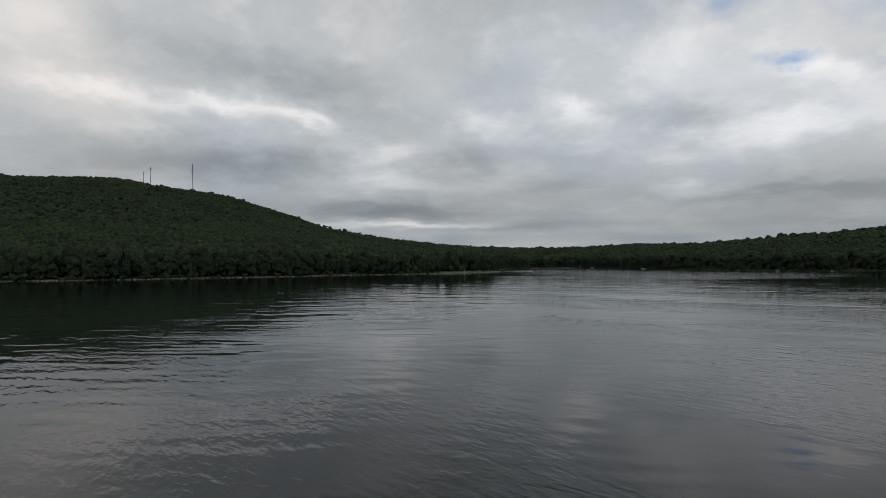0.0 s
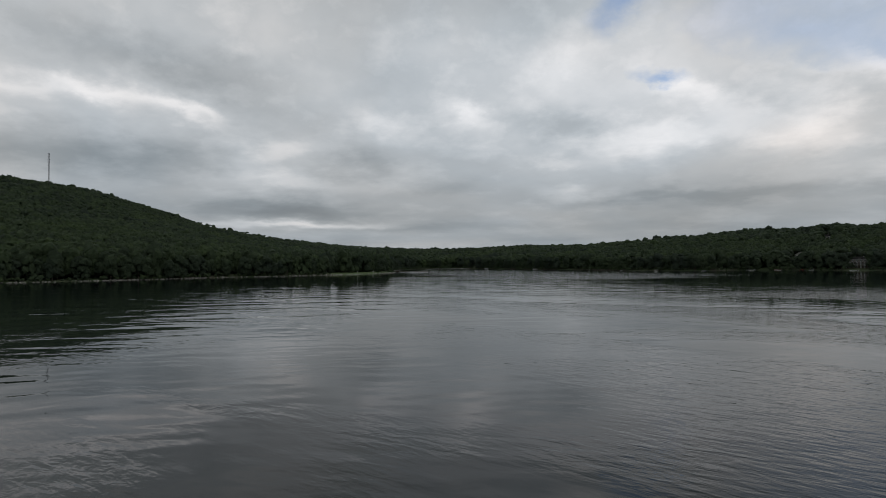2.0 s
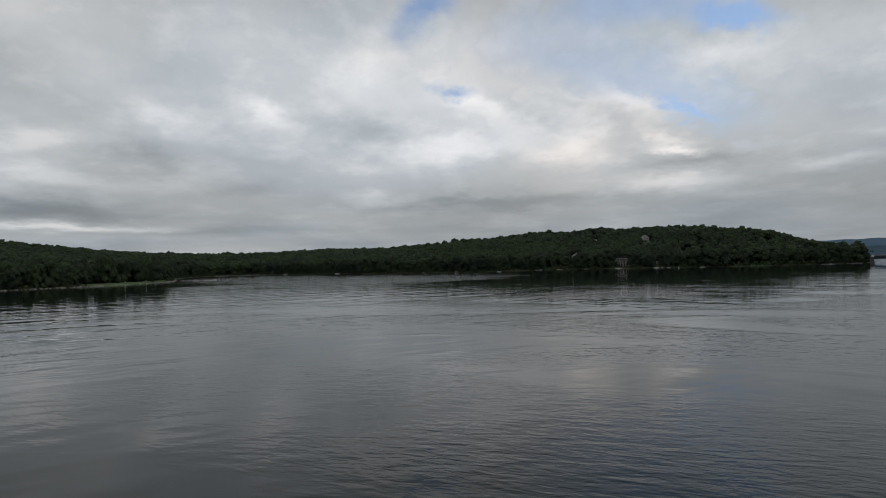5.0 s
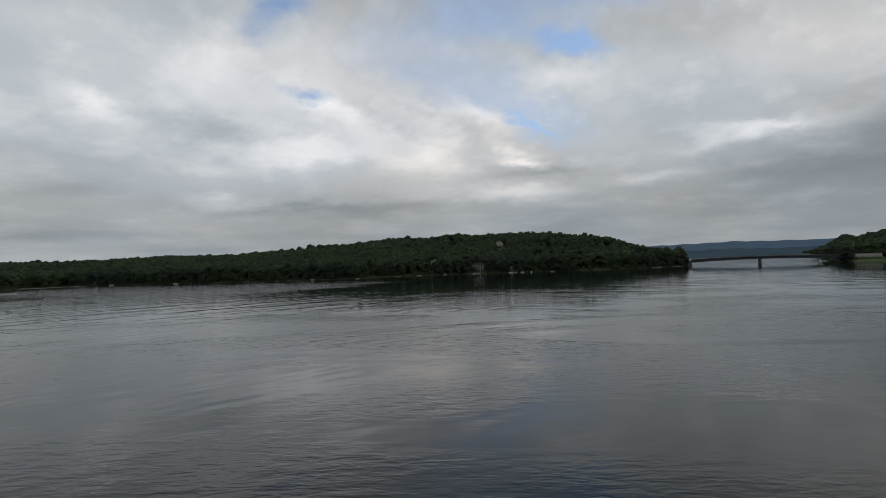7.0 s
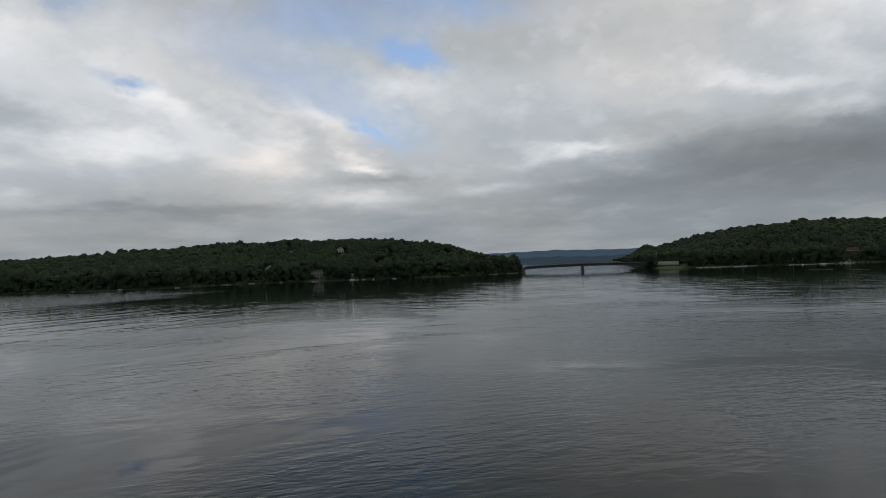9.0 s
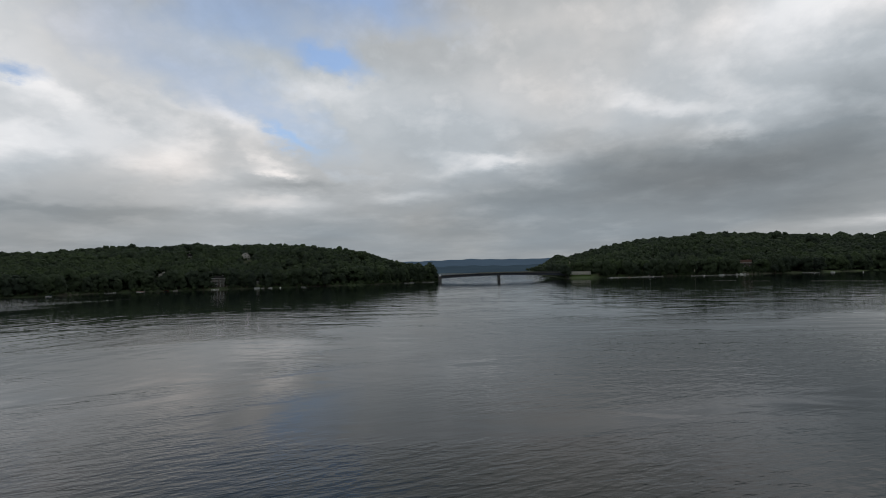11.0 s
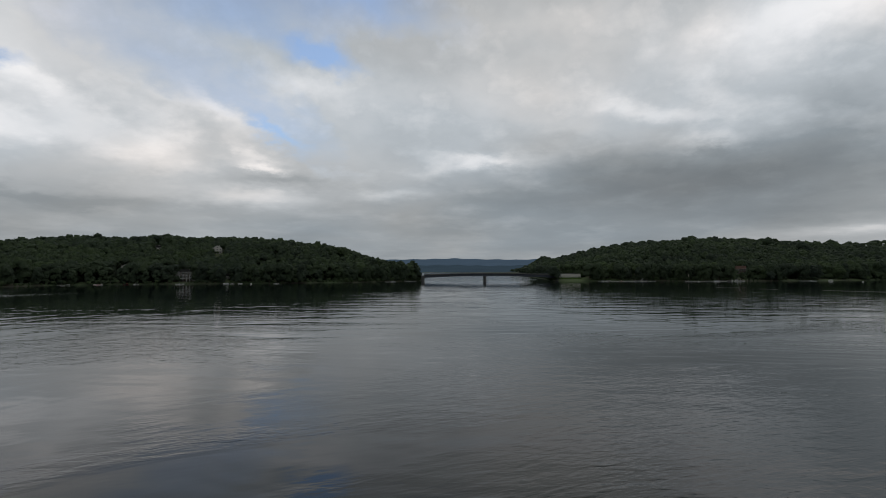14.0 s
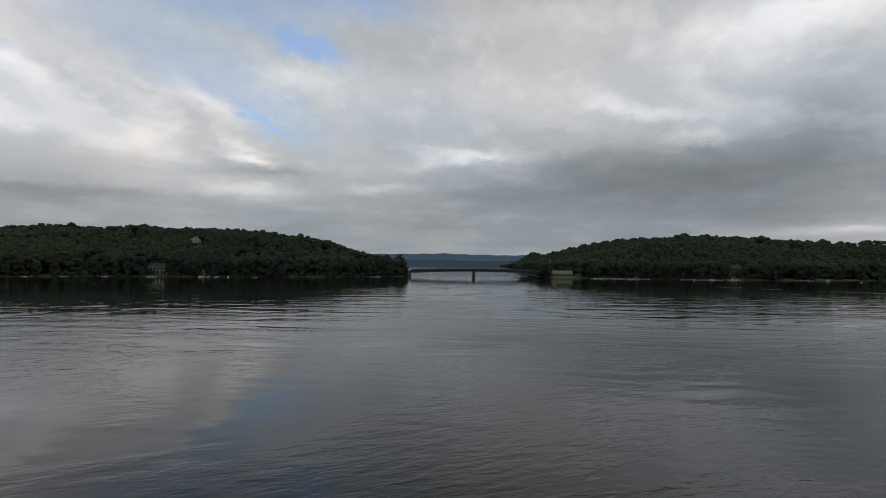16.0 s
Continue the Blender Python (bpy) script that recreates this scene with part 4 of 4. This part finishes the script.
    if deck:
        for level in range(1, storeys):
            zl = level * 2.6
            floor_part = part("balcony", boxes(((0, -d / 2 - 1.3, zl), (w + 1.0, 2.5, 0.22))), TRIM, home, "white timber balcony on posts")
            for k in range(count + 2):
                px = -w / 2 - 0.3 + (w + 0.6) * k / (count + 1)
                part("post", boxes(((px, -d / 2 - 2.4, zl - 1.2), (0.2, 0.2, 2.5))), TRIM, floor_part)
            part("railing", boxes(((0, -d / 2 - 2.45, zl + 1.0), (w + 1.0, 0.1, 0.1)), ((0, -d / 2 - 2.45, zl + 0.55), (w + 1.0, 0.05, 0.06)), ((0, -d / 2 - 2.45, zl + 0.3), (w + 1.0, 0.05, 0.06))), TRIM, floor_part)
    return home


house(314.7, 296, "dark brown three-storey lake house with white balconies", 16, 5, 3, BROWN, SHINGLE, deck=True)
house(332, 281, "small grey cottage with a pale porch among trees", 8, 6, 1, GREYWALL, SHINGLE)
house(325.5, 351.4, "white gabled house half hidden by trees", 7, 7, 2, CREAM, SHINGLE, gable_front=True)
house(396, 342.4, "cream hillside house with white trim", 9, 8, 2, CREAM, SHINGLE, gable_front=True, deck=True)
house(407, 410, "pale house with a low roof near the ridge", 9, 7, 2, CREAM, SHINGLE)
house(441.5, 443, "small white cottage near the ridge", 6, 6, 1, CREAM, SHINGLE)
house(498, -19, "dark cabin with a russet roof behind the docks", 10, 8, 2, BROWN, RUST)
house(260.5, 389, "little pale cabin above the shore", 5, 5, 1, CREAM, SHINGLE, chimney=False)


def boathouse(x, y, turn):
    x, y = x * UNIT, y * UNIT
    z = height_at(x, y)
    shed = tagged(new("boathouse"), "long low pale block building with dark openings by the bridge", "boathouse")
    shed.matrix_basis = pose(x, y, z + 0.9, 0, 0, turn) @ Matrix.Diagonal((1.08, 1, 0.95, 1))
    bays, w = 8, 17.5
    part("back_wall", boxes(((0, 3.0, 1.8), (w, 0.3, 3.6)), ((-w / 2, 0, 1.8), (0.3, 6.0, 3.6)), ((w / 2, 0, 1.8), (0.3, 6.0, 3.6))), BLOCK, shed)
    part("lintel", boxes(((0, -3.0, 2.3), (w + 0.3, 0.3, 2.6))), BLOCK, shed, "pale block band over the openings")
    part("bank", boxes(((0, 0, -0.85), (w + 1.0, 7.0, 1.7))), GRASS, shed, "grassed earth bank under the building", 0.05)
    for k in range(bays + 1):
        part("pillar", boxes(((-w / 2 + w * k / bays, -3.0, 0.5), (0.9, 0.32, 1.0))), BLOCK, shed, "", 0.02)
    part("roof", boxes(((0, 0, 3.72), (w + 0.8, 7.0, 0.22))), GREYWALL, shed, "flat grey roof", 0.03)


boathouse(450, 94, toward(450 * UNIT, 94 * UNIT))


def pole(x, y, height, label, mat=PALEWOOD, radius=0.14, arms=True):
    x, y, height = x * UNIT, y * UNIT, height * UNIT
    z = height_at(x, y)
    thing = tagged(new("wooden_pole"), label, "pole", "poles on the east shore")
    thing.matrix_basis = pose(x, y, max(z, -1.0), 0, 0, toward(x, y))
    part("shaft", rods(((0, 0, -0.8), (0.05, 0, height), radius)), mat, thing)
    if arms:
        part("crossarm", boxes(((0, -0.15, height - 0.6), (1.6, 0.1, 0.12))), mat, thing)


pole(453.5, 101.8, 10.5, "tall pale wooden pole beside the boathouse")
pole(454.5, 100.2, 9.0, "pale wooden pole beside the boathouse", arms=False)
pole(454, 39.5, 3.6, "weathered pale trunk standing by the dock", WEATHERED, 0.28, False)
pole(452.5, 19, 4.4, "tall weathered pale trunk by the dock", PALEWOOD, 0.26, False)


# ---------------------------------------------------------------- docks and boats
def dock(ax, ay, bx, by, width, label, deck_mat=WEATHERED):
    """A floating dock of planks between two places, with posts."""
    ax, ay, bx, by = ax * UNIT, ay * UNIT, bx * UNIT, by * UNIT
    length = math.hypot(bx - ax, by - ay)
    thing = tagged(new("floating_dock"), label, "dock", "docks round the lake")
    thing.matrix_basis = pose(ax, ay, 0, 0, 0, math.degrees(math.atan2(by - ay, bx - ax)))
    frame_part = part("frame", boxes(((length / 2, 0, 0.20), (length, width, 0.16))), WHITE, thing, "white edge boards")
    n = min(60, max(4, int(length / 0.6)))
    bm = bmesh.new()
    box(bm, (0, 0, 0), (length / n - 0.03, width + 0.1, 0.05))
    me = bpy.data.meshes.new("plank")
    bm.to_mesh(me)
    bm.free()
    me.materials.append(deck_mat)
    for k in range(n):
        plank = new("plank", me)
        plank.parent = frame_part
        plank.location = ((k + 0.5) * length / n, 0, 0.31)
    for k in range(max(2, int(length / 9)) + 1):
        px = 0.3 + (length - 0.6) * k / max(2, int(length / 9))
        part("post", rods(((px, width / 2 + 0.1, -2.5), (px, width / 2 + 0.1, 1.5), 0.09)), WEATHERED, thing)
    for k in range(max(2, int(length / 4))):
        part("float", rods((((k + 0.5) * length / max(2, int(length / 4)), -width / 2 + 0.1, 0.05), ((k + 0.5) * length / max(2, int(length / 4)), width / 2 - 0.1, 0.05), 0.22)), BLACK, thing)
    return thing


def hull_mesh(length, beam, height):
    """A small boat's hull, bow towards +x, open above."""
    bm = bmesh.new()
    rings, n = [], 9
    for k in range(n):
        s = k / (n - 1)
        half = beam / 2 * (1 - max(0.0, (s - 0.45) / 0.55) ** 2.2) + 0.02
        sheer = height * (0.82 + 0.30 * s * s)
        keel = -0.18 + 0.34 * max(0.0, (s - 0.6) / 0.4) ** 2
        x = (s - 0.5) * length
        rings.append([bm.verts.new(p) for p in ((x, -half, sheer), (x, -half * 0.86, 0.18 + keel * 0.2), (x, 0, keel), (x, half * 0.86, 0.18 + keel * 0.2), (x, half, sheer))])
    for p, q in zip(rings, rings[1:]):
        for i in range(4):
            bm.faces.new((p[i], p[i + 1], q[i + 1], q[i]))
    bm.faces.new(rings[0])
    bm.faces.new(rings[-1][::-1])
    for p, q in zip(rings, rings[1:]):
        bm.faces.new((p[4], p[0], q[0], q[4]))
    bmesh.ops.recalc_face_normals(bm, faces=bm.faces[:])
    return bm


def motor_boat(x, y, turn, label, hull_mat, cover_mat=None, length=4.4):
    boat = tagged(new("motor_boat"), label, "boat", "boats round the lake")
    boat.matrix_basis = pose(x * UNIT, y * UNIT, 0.04, 0, 0, turn) @ Matrix.Diagonal((0.82, 0.82, 0.62, 1))
    part("hull", hull_mesh(length, 1.8, 0.55), hull_mat, boat)
    if cover_mat:
        bm = hull_mesh(length * 0.96, 1.75, 0.32)
        bmesh.ops.translate(bm, verts=bm.verts[:], vec=(0, 0, 0.46))
        part("cover", bm, cover_mat, boat, "fitted cloth cover")
    else:
        bm = bmesh.new()
        for sgn in (-1, 1):
            box(bm, (0, 0, 0), (0.05, 0.9, 0.5), Matrix.Translation((0.5, sgn * 0.45, 0.80)) @ Matrix.Rotation(-0.45, 4, "Y"))
        part("windscreen", bm, GLASS, boat)
        for sx in (-1.3, -0.1):
            seat = part("seat", boxes(((sx, 0, 0.60), (0.5, 1.3, 0.2)), ((sx - 0.25, 0, 0.78), (0.12, 1.3, 0.36))), WHITE, boat, "white seat", 0.03)
    part("engine", boxes(((-length / 2 - 0.2, 0, 0.62), (0.35, 0.36, 0.5)), ((-length / 2 - 0.2, 0, 0.2), (0.16, 0.16, 0.7))), BLACK, boat, "black outboard engine", 0.05)
    return boat


def pontoon_boat(x, y, turn, label, canopy_mat, raised=True):
    boat = tagged(new("pontoon_boat"), label, "boat", "boats round the lake")
    boat.matrix_basis = pose(x * UNIT, y * UNIT, 0, 0, 0, turn) @ Matrix.Diagonal((0.78, 0.78, 0.52, 1))
    for sy in (-0.9, 0.9):
        bm = bmesh.new()
        rod(bm, (-3.1, sy, 0.18), (2.4, sy, 0.18), 0.32, sides=12)
        rod(bm, (2.4, sy, 0.18), (3.1, sy, 0.34), 0.32, 0.08, 12)
        part("pontoon", bm, ALU, boat)
    part("deck", boxes(((0, 0, 0.58), (6.0, 2.5, 0.12))), GREYWALL, boat, "", 0.02)
    fence = part("fence", boxes(((0, -1.2, 1.0), (5.2, 0.05, 0.62)), ((0, 1.2, 1.0), (5.2, 0.05, 0.62)), ((2.6, 0, 1.0), (0.05, 2.4, 0.62)), ((-2.6, 0, 1.0), (0.05, 2.4, 0.62))), WHITE, boat, "white panel fence")
    part("top_rail", boxes(((0, -1.2, 1.36), (5.3, 0.07, 0.07)), ((0, 1.2, 1.36), (5.3, 0.07, 0.07))), ALU, fence)
    for sx in (-1.9, 1.6):
        part("bench", boxes(((sx, 0.6, 0.85), (1.2, 1.0, 0.42)), ((sx, 1.05, 1.15), (1.2, 0.15, 0.5))), WHITE, boat, "white bench", 0.04)
    if raised:
        frame_part = part("canopy_frame", rods(((-1.8, -1.15, 0.7), (-1.2, -1.15, 2.6), 0.03), ((-1.8, 1.15, 0.7), (-1.2, 1.15, 2.6), 0.03), ((0.6, -1.15, 0.7), (0.2, -1.15, 2.6), 0.03), ((0.6, 1.15, 0.7), (0.2, 1.15, 2.6), 0.03)), ALU, boat)
        part("canopy", boxes(((-0.5, 0, 2.64), (2.9, 2.4, 0.10))), canopy_mat, frame_part, "cloth canopy", 0.03)
    part("engine", boxes(((-3.2, 0, 0.9), (0.45, 0.5, 0.8))), BLACK, boat, "black outboard engine", 0.05)
    return boat


def buoy(x, y, r, mat, label):
    thing = tagged(new("buoy"), label, "buoy", "buoys on the water")
    thing.matrix_basis = pose(x * UNIT, y * UNIT, 0.0)
    bm = bmesh.new()
    bmesh.ops.create_uvsphere(bm, u_segments=14, v_segments=10, radius=r, matrix=Matrix.Translation((0, 0, r * 0.55)) @ Matrix.Diagonal((1, 1, 1.1, 1)))
    part("ball", bm, mat, thing)
    part("eye", rods(((0, 0, r * 1.5), (0, 0, r * 1.85), r * 0.16)), GALV, thing)


def float_line(ax, ay, bx, by, count, r, mat, label):
    """Small floats strung on a rope across the water."""
    ax, ay, bx, by = ax * UNIT, ay * UNIT, bx * UNIT, by * UNIT
    length = math.hypot(bx - ax, by - ay)
    thing = tagged(new("float_line"), label, "float line", "float lines on the water")
    thing.matrix_basis = pose(ax, ay, 0, 0, 0, math.degrees(math.atan2(by - ay, bx - ax)))
    part("rope", rods(((0, 0, 0.03), (length, 0, 0.03), 0.05)), ROPE, thing)
    bm = bmesh.new()
    rod(bm, (-r * 1.6, 0, 0), (r * 1.6, 0, 0), r, sides=10)
    me = bpy.data.meshes.new("float")
    bm.to_mesh(me)
    bm.free()
    me.materials.append(mat)
    for k in range(count):
        f = new("float", me)
        f.parent = thing
        f.location = ((k + 0.5) * length / count, 0, r * 0.35)


# east shore
dock(426, 74.3, 440, 39.3, 1.6, "long white-edged floating dock along the east shore")
dock(435, 22.3, 449, -12.7, 1.6, "long white-edged floating dock with moored boats")
motor_boat(425.5, 71.8, 120, "small white motor boat beside the dock", WHITE, None, 4.2)
motor_boat(429, 68.3, 110, "white motor boat with a pale cover", WHITE, WHITE, 4.4)
buoy(425.5, 60.3, 0.6, ORANGE, "large faded orange mooring buoy")
motor_boat(431, 51.3, 115, "low white motor boat tied to the dock", WHITE, WHITE, 4.6)
motor_boat(435, 46.3, 112, "white runabout tied to the dock", WHITE, None, 4.2)
buoy(431, 15.3, 0.5, WHITE, "round white mooring buoy")
pontoon_boat(439, 4.3, 112, "white pontoon boat tied to the dock", WHITE, False)
motor_boat(440, -2.7, 112, "dark-hulled motor boat tied to the dock", BLACK, WHITE, 4.4)
motor_boat(443, -8.7, 112, "white motor boat tied to the dock", WHITE, WHITE, 4.4)
pontoon_boat(461, -62.7, 140, "white pontoon boat with a raised canopy", WHITE)
motor_boat(468, -53.7, 130, "small white boat drawn up at the bank", WHITE, None, 4.0)
buoy(447, -74.7, 0.42, WHITE, "small white marker buoy")
dock(472, -48.7, 460, -54.7, 1.4, "short weathered dock by the bank")
float_line(314, 22.5, 311, 14, 9, 0.05, ROPE, "pale float line lying on the water")
float_line(300.7, 9.5, 297.4, 3.9, 7, 0.05, ROPE, "pale float line lying on the water")
float_line(289.6, -8.5, 276, -27, 20, 0.06, ROPE, "long pale float line lying on the water")

def lawn_chair(x, y, turn):
    """A white slatted garden chair."""
    x, y = x * UNIT, y * UNIT
    chair = tagged(new("lawn_chair"), "white painted wooden lawn chair on the grass", "chair", "chairs on the bank")
    chair.matrix_basis = pose(x, y, max(height_at(x, y), 0.1), 0, 0, turn)
    part("seat", boxes(((0, 0, 0.42), (0.62, 0.6, 0.06))), WHITE, chair, "", 0.01)
    back = part("backrest", boxes(((0, 0.34, 0.66), (0.62, 0.05, 0.06)), ((0, 0.34, 1.06), (0.62, 0.05, 0.06))), WHITE, chair)
    for k in range(5):
        part("slat", boxes(((-0.26 + 0.13 * k, 0.30, 0.80), (0.10, 0.03, 0.72))), WHITE, back)
    for sx in (-0.27, 0.27):
        for sy in (-0.26, 0.28):
            part("leg", boxes(((sx, sy, 0.2), (0.07, 0.07, 0.42))), WHITE, chair)
        part("armrest", boxes(((sx * 1.15, 0.02, 0.64), (0.12, 0.62, 0.04))), WHITE, chair)


for cx, cy in ((453.5, -6.7), (454.5, -8.9), (451.6, -9.3), (452.6, -11.3), (19.5, 369), (29.5, 374), (32, 376), (34, 374)):
    lawn_chair(cx, cy, toward(cx * UNIT, cy * UNIT))


def leaning_spar(x, y, turn):
    """A furled white sail on a short leaning mast, by the dock."""
    x, y = x * UNIT, y * UNIT
    boat = tagged(new("sail_dinghy"), "small dinghy with a furled white sail leaning over", "boat", "boats round the lake")
    boat.matrix_basis = pose(x, y, 0.05, 0, 0, turn)
    part("hull", hull_mesh(3.2, 1.3, 0.42), WHITE, boat)
    part("mast", rods(((0.3, 0, 0.3), (2.6, 0.2, 2.3), 0.05)), ALU, boat)
    part("sail", rods(((0.5, 0, 0.55), (2.4, 0.2, 2.2), 0.12)), WHITE, boat, "furled white sail cloth")


leaning_spar(436.5, 48.8, -70)

# peninsula
dock(270, 336, 266, 326, 1.6, "weathered dock below the wooded bank")
motor_boat(272.5, 331.7, 125, "white motor boat at a dock", WHITE)
dock(284, 322, 278, 316, 1.6, "weathered dock with a red boat")
motor_boat(282, 323.5, 140, "motor boat under a red cover", WHITE, REDCLOTH)
motor_boat(279, 318, 130, "small boat with a red cover", WHITE, REDCLOTH, 4.4)
dock(294, 308, 288, 304, 1.6, "weathered dock with a red boat alongside")
motor_boat(288, 309.7, 120, "motor boat under a dull red cover", BLACK, REDCLOTH, 4.8)
dock(305, 288, 298, 283, 1.8, "weathered dock below the brown house")
motor_boat(299, 286, 135, "white motor boat at the brown house's dock", WHITE, None)
dock(321, 268, 311, 261, 1.8, "weathered dock with a boat lift")
pontoon_boat(315, 268, 130, "white pontoon boat tied up without a canopy", BLUECLOTH, False)
motor_boat(318, 261, 145, "white motor boat near the dock", WHITE, None)
motor_boat(323.7, 241.5, 120, "small white motor boat moored off the trees", WHITE, None, 5.0)
dock(381, 201, 375, 194, 1.6, "weathered dock near the bridge")
motor_boat(386, 198, 115, "white motor boat near the bridge", WHITE, BLUECLOTH, 4.6)
dock(403, 197, 399, 188, 1.6, "weathered dock under the trees by the bridge")
buoy(317, 253, 0.45, WHITE, "small white buoy near the docks")

# spit and far shore
dock(47.5, 412, 69, 400, 3.6, "low reddish plank dock off the grassy point", REDPLANKS)
motor_boat(49, 407, -25, "motor boat under a red cover at the point", BLACK, REDCLOTH)
motor_boat(58, 402, -25, "white motor boat at the point", WHITE, None)
dock(92, 556, 150, 548, 2.4, "long pale dock across the cove")
pontoon_boat(146, 526, 160, "white pontoon boat at the far shore", WHITE, False)
motor_boat(128, 550, 165, "white motor boat in the cove", WHITE, None)
dock(174, 462, 168, 456, 2.0, "weathered dock on the far shore")
pontoon_boat(170, 460, 155, "white pontoon boat moored at the far dock", WHITE, False)
motor_boat(186, 432, 150, "white motor boat on the far shore", WHITE, None)
motor_boat(194, 412, 160, "low white motor boat off the far shore", WHITE, None)
dock(207, 378, 201, 372, 1.8, "weathered dock under the knoll")
pontoon_boat(205, 380, 150, "open white pontoon boat under the knoll", WHITE, False)
pontoon_boat(216, 352, 155, "white pontoon boat by the wooded bank", WHITE, False)
motor_boat(233, 327, 140, "white motor boat by the wooded bank", WHITE, BLUECLOTH)
float_line(48, 303, 94, 291, 34, 0.25, BLACK, "line of dark floats off the point")


# ---------------------------------------------------------------- stones and lone trees
def build_stones():
    rng = np.random.default_rng(11)
    bm = bmesh.new()
    bmesh.ops.create_icosphere(bm, subdivisions=1, radius=1.0)
    bm.verts.index_update()
    ball, tri = np.array([v.co for v in bm.verts]), np.array([[v.index for v in f.verts] for f in bm.faces])
    bm.free()
    verts, faces, count = [], [], 0
    runs = list(zip(LAKE[2:15], LAKE[3:16]))
    for (ax, ay), (bx, by) in runs:
        length = math.hypot(bx - ax, by - ay)
        for k in range(int(length * 2.2)):
            s, off = rng.uniform(0, 1), rng.normal(1.2, 0.9)
            nx, ny = -(by - ay) / length, (bx - ax) / length
            x, y = ax + (bx - ax) * s + nx * off, ay + (by - ay) * s + ny * off
            if rng.uniform() > 0.35 + 0.6 * (math.sin(x * 0.13) > -0.3):
                continue
            g = rng.uniform(0.22, 0.62) * np.array([1.2, 1.0, 0.7])
            verts.append(ball * (g * rng.uniform(0.75, 1.2, (len(ball), 1))) + (x, y, max(0.05, 0.10 * off)))
            faces.append(tri + count)
            count += len(ball)
    ob = mesh_object("shore_stones", np.concatenate(verts), np.concatenate(faces), STONE, smooth=False)
    tagged(ob, "pale grey stones along the waterline", "stones", kind="stuff")


build_stones()


def lone_tree(x, y, scale, label, seed):
    rng = np.random.default_rng(seed)
    verts, tris = crown_template(rng, 7, 90, 0.95, 13.0, 4.6, 0.20)
    tree = tagged(new("tree"), label, "tree", "tall single trees")
    crown = mesh_object("crown", verts, tris, LEAVES, tree)
    part_trunk = new("trunk", trunk_mesh(rng, 13.0))
    part_trunk.parent = tree
    x, y, scale = x * UNIT, y * UNIT, scale * 1.25
    tree.matrix_basis = pose(x, y, height_at(x, y)) @ Matrix.Diagonal((scale, scale, scale, 1))


lone_tree(345, 560, 1.12, "round tree standing above the ridge", 1)
lone_tree(659, -72, 1.35, "tall tree standing above the wooded ridge", 2)
lone_tree(646, -96, 1.25, "tall tree standing above the wooded ridge", 3)
lone_tree(446, 81, 0.95, "round bushy tree beside the boathouse", 4)
lone_tree(446, 72, 0.6, "low bushy tree on the grassy bank", 5)
lone_tree(464, -31, 0.55, "bushy low tree at the waterline", 6)
lone_tree(10, 368, 0.6, "small tree on the grassy point", 7)
lone_tree(38, 412, 0.65, "small tree near the tip of the point", 8)
lone_tree(453, 106.5, 0.85, "dark bushy tree beside the bridge end", 9)
lone_tree(442, 103.8, 0.85, "low dark bush beside the bridge end", 10)
lone_tree(408, 192, 0.45, "dark bushy tree beside the bridge end", 11)
lone_tree(443, 75.3, 0.45, "low bushy tree on the grassy bank", 12)
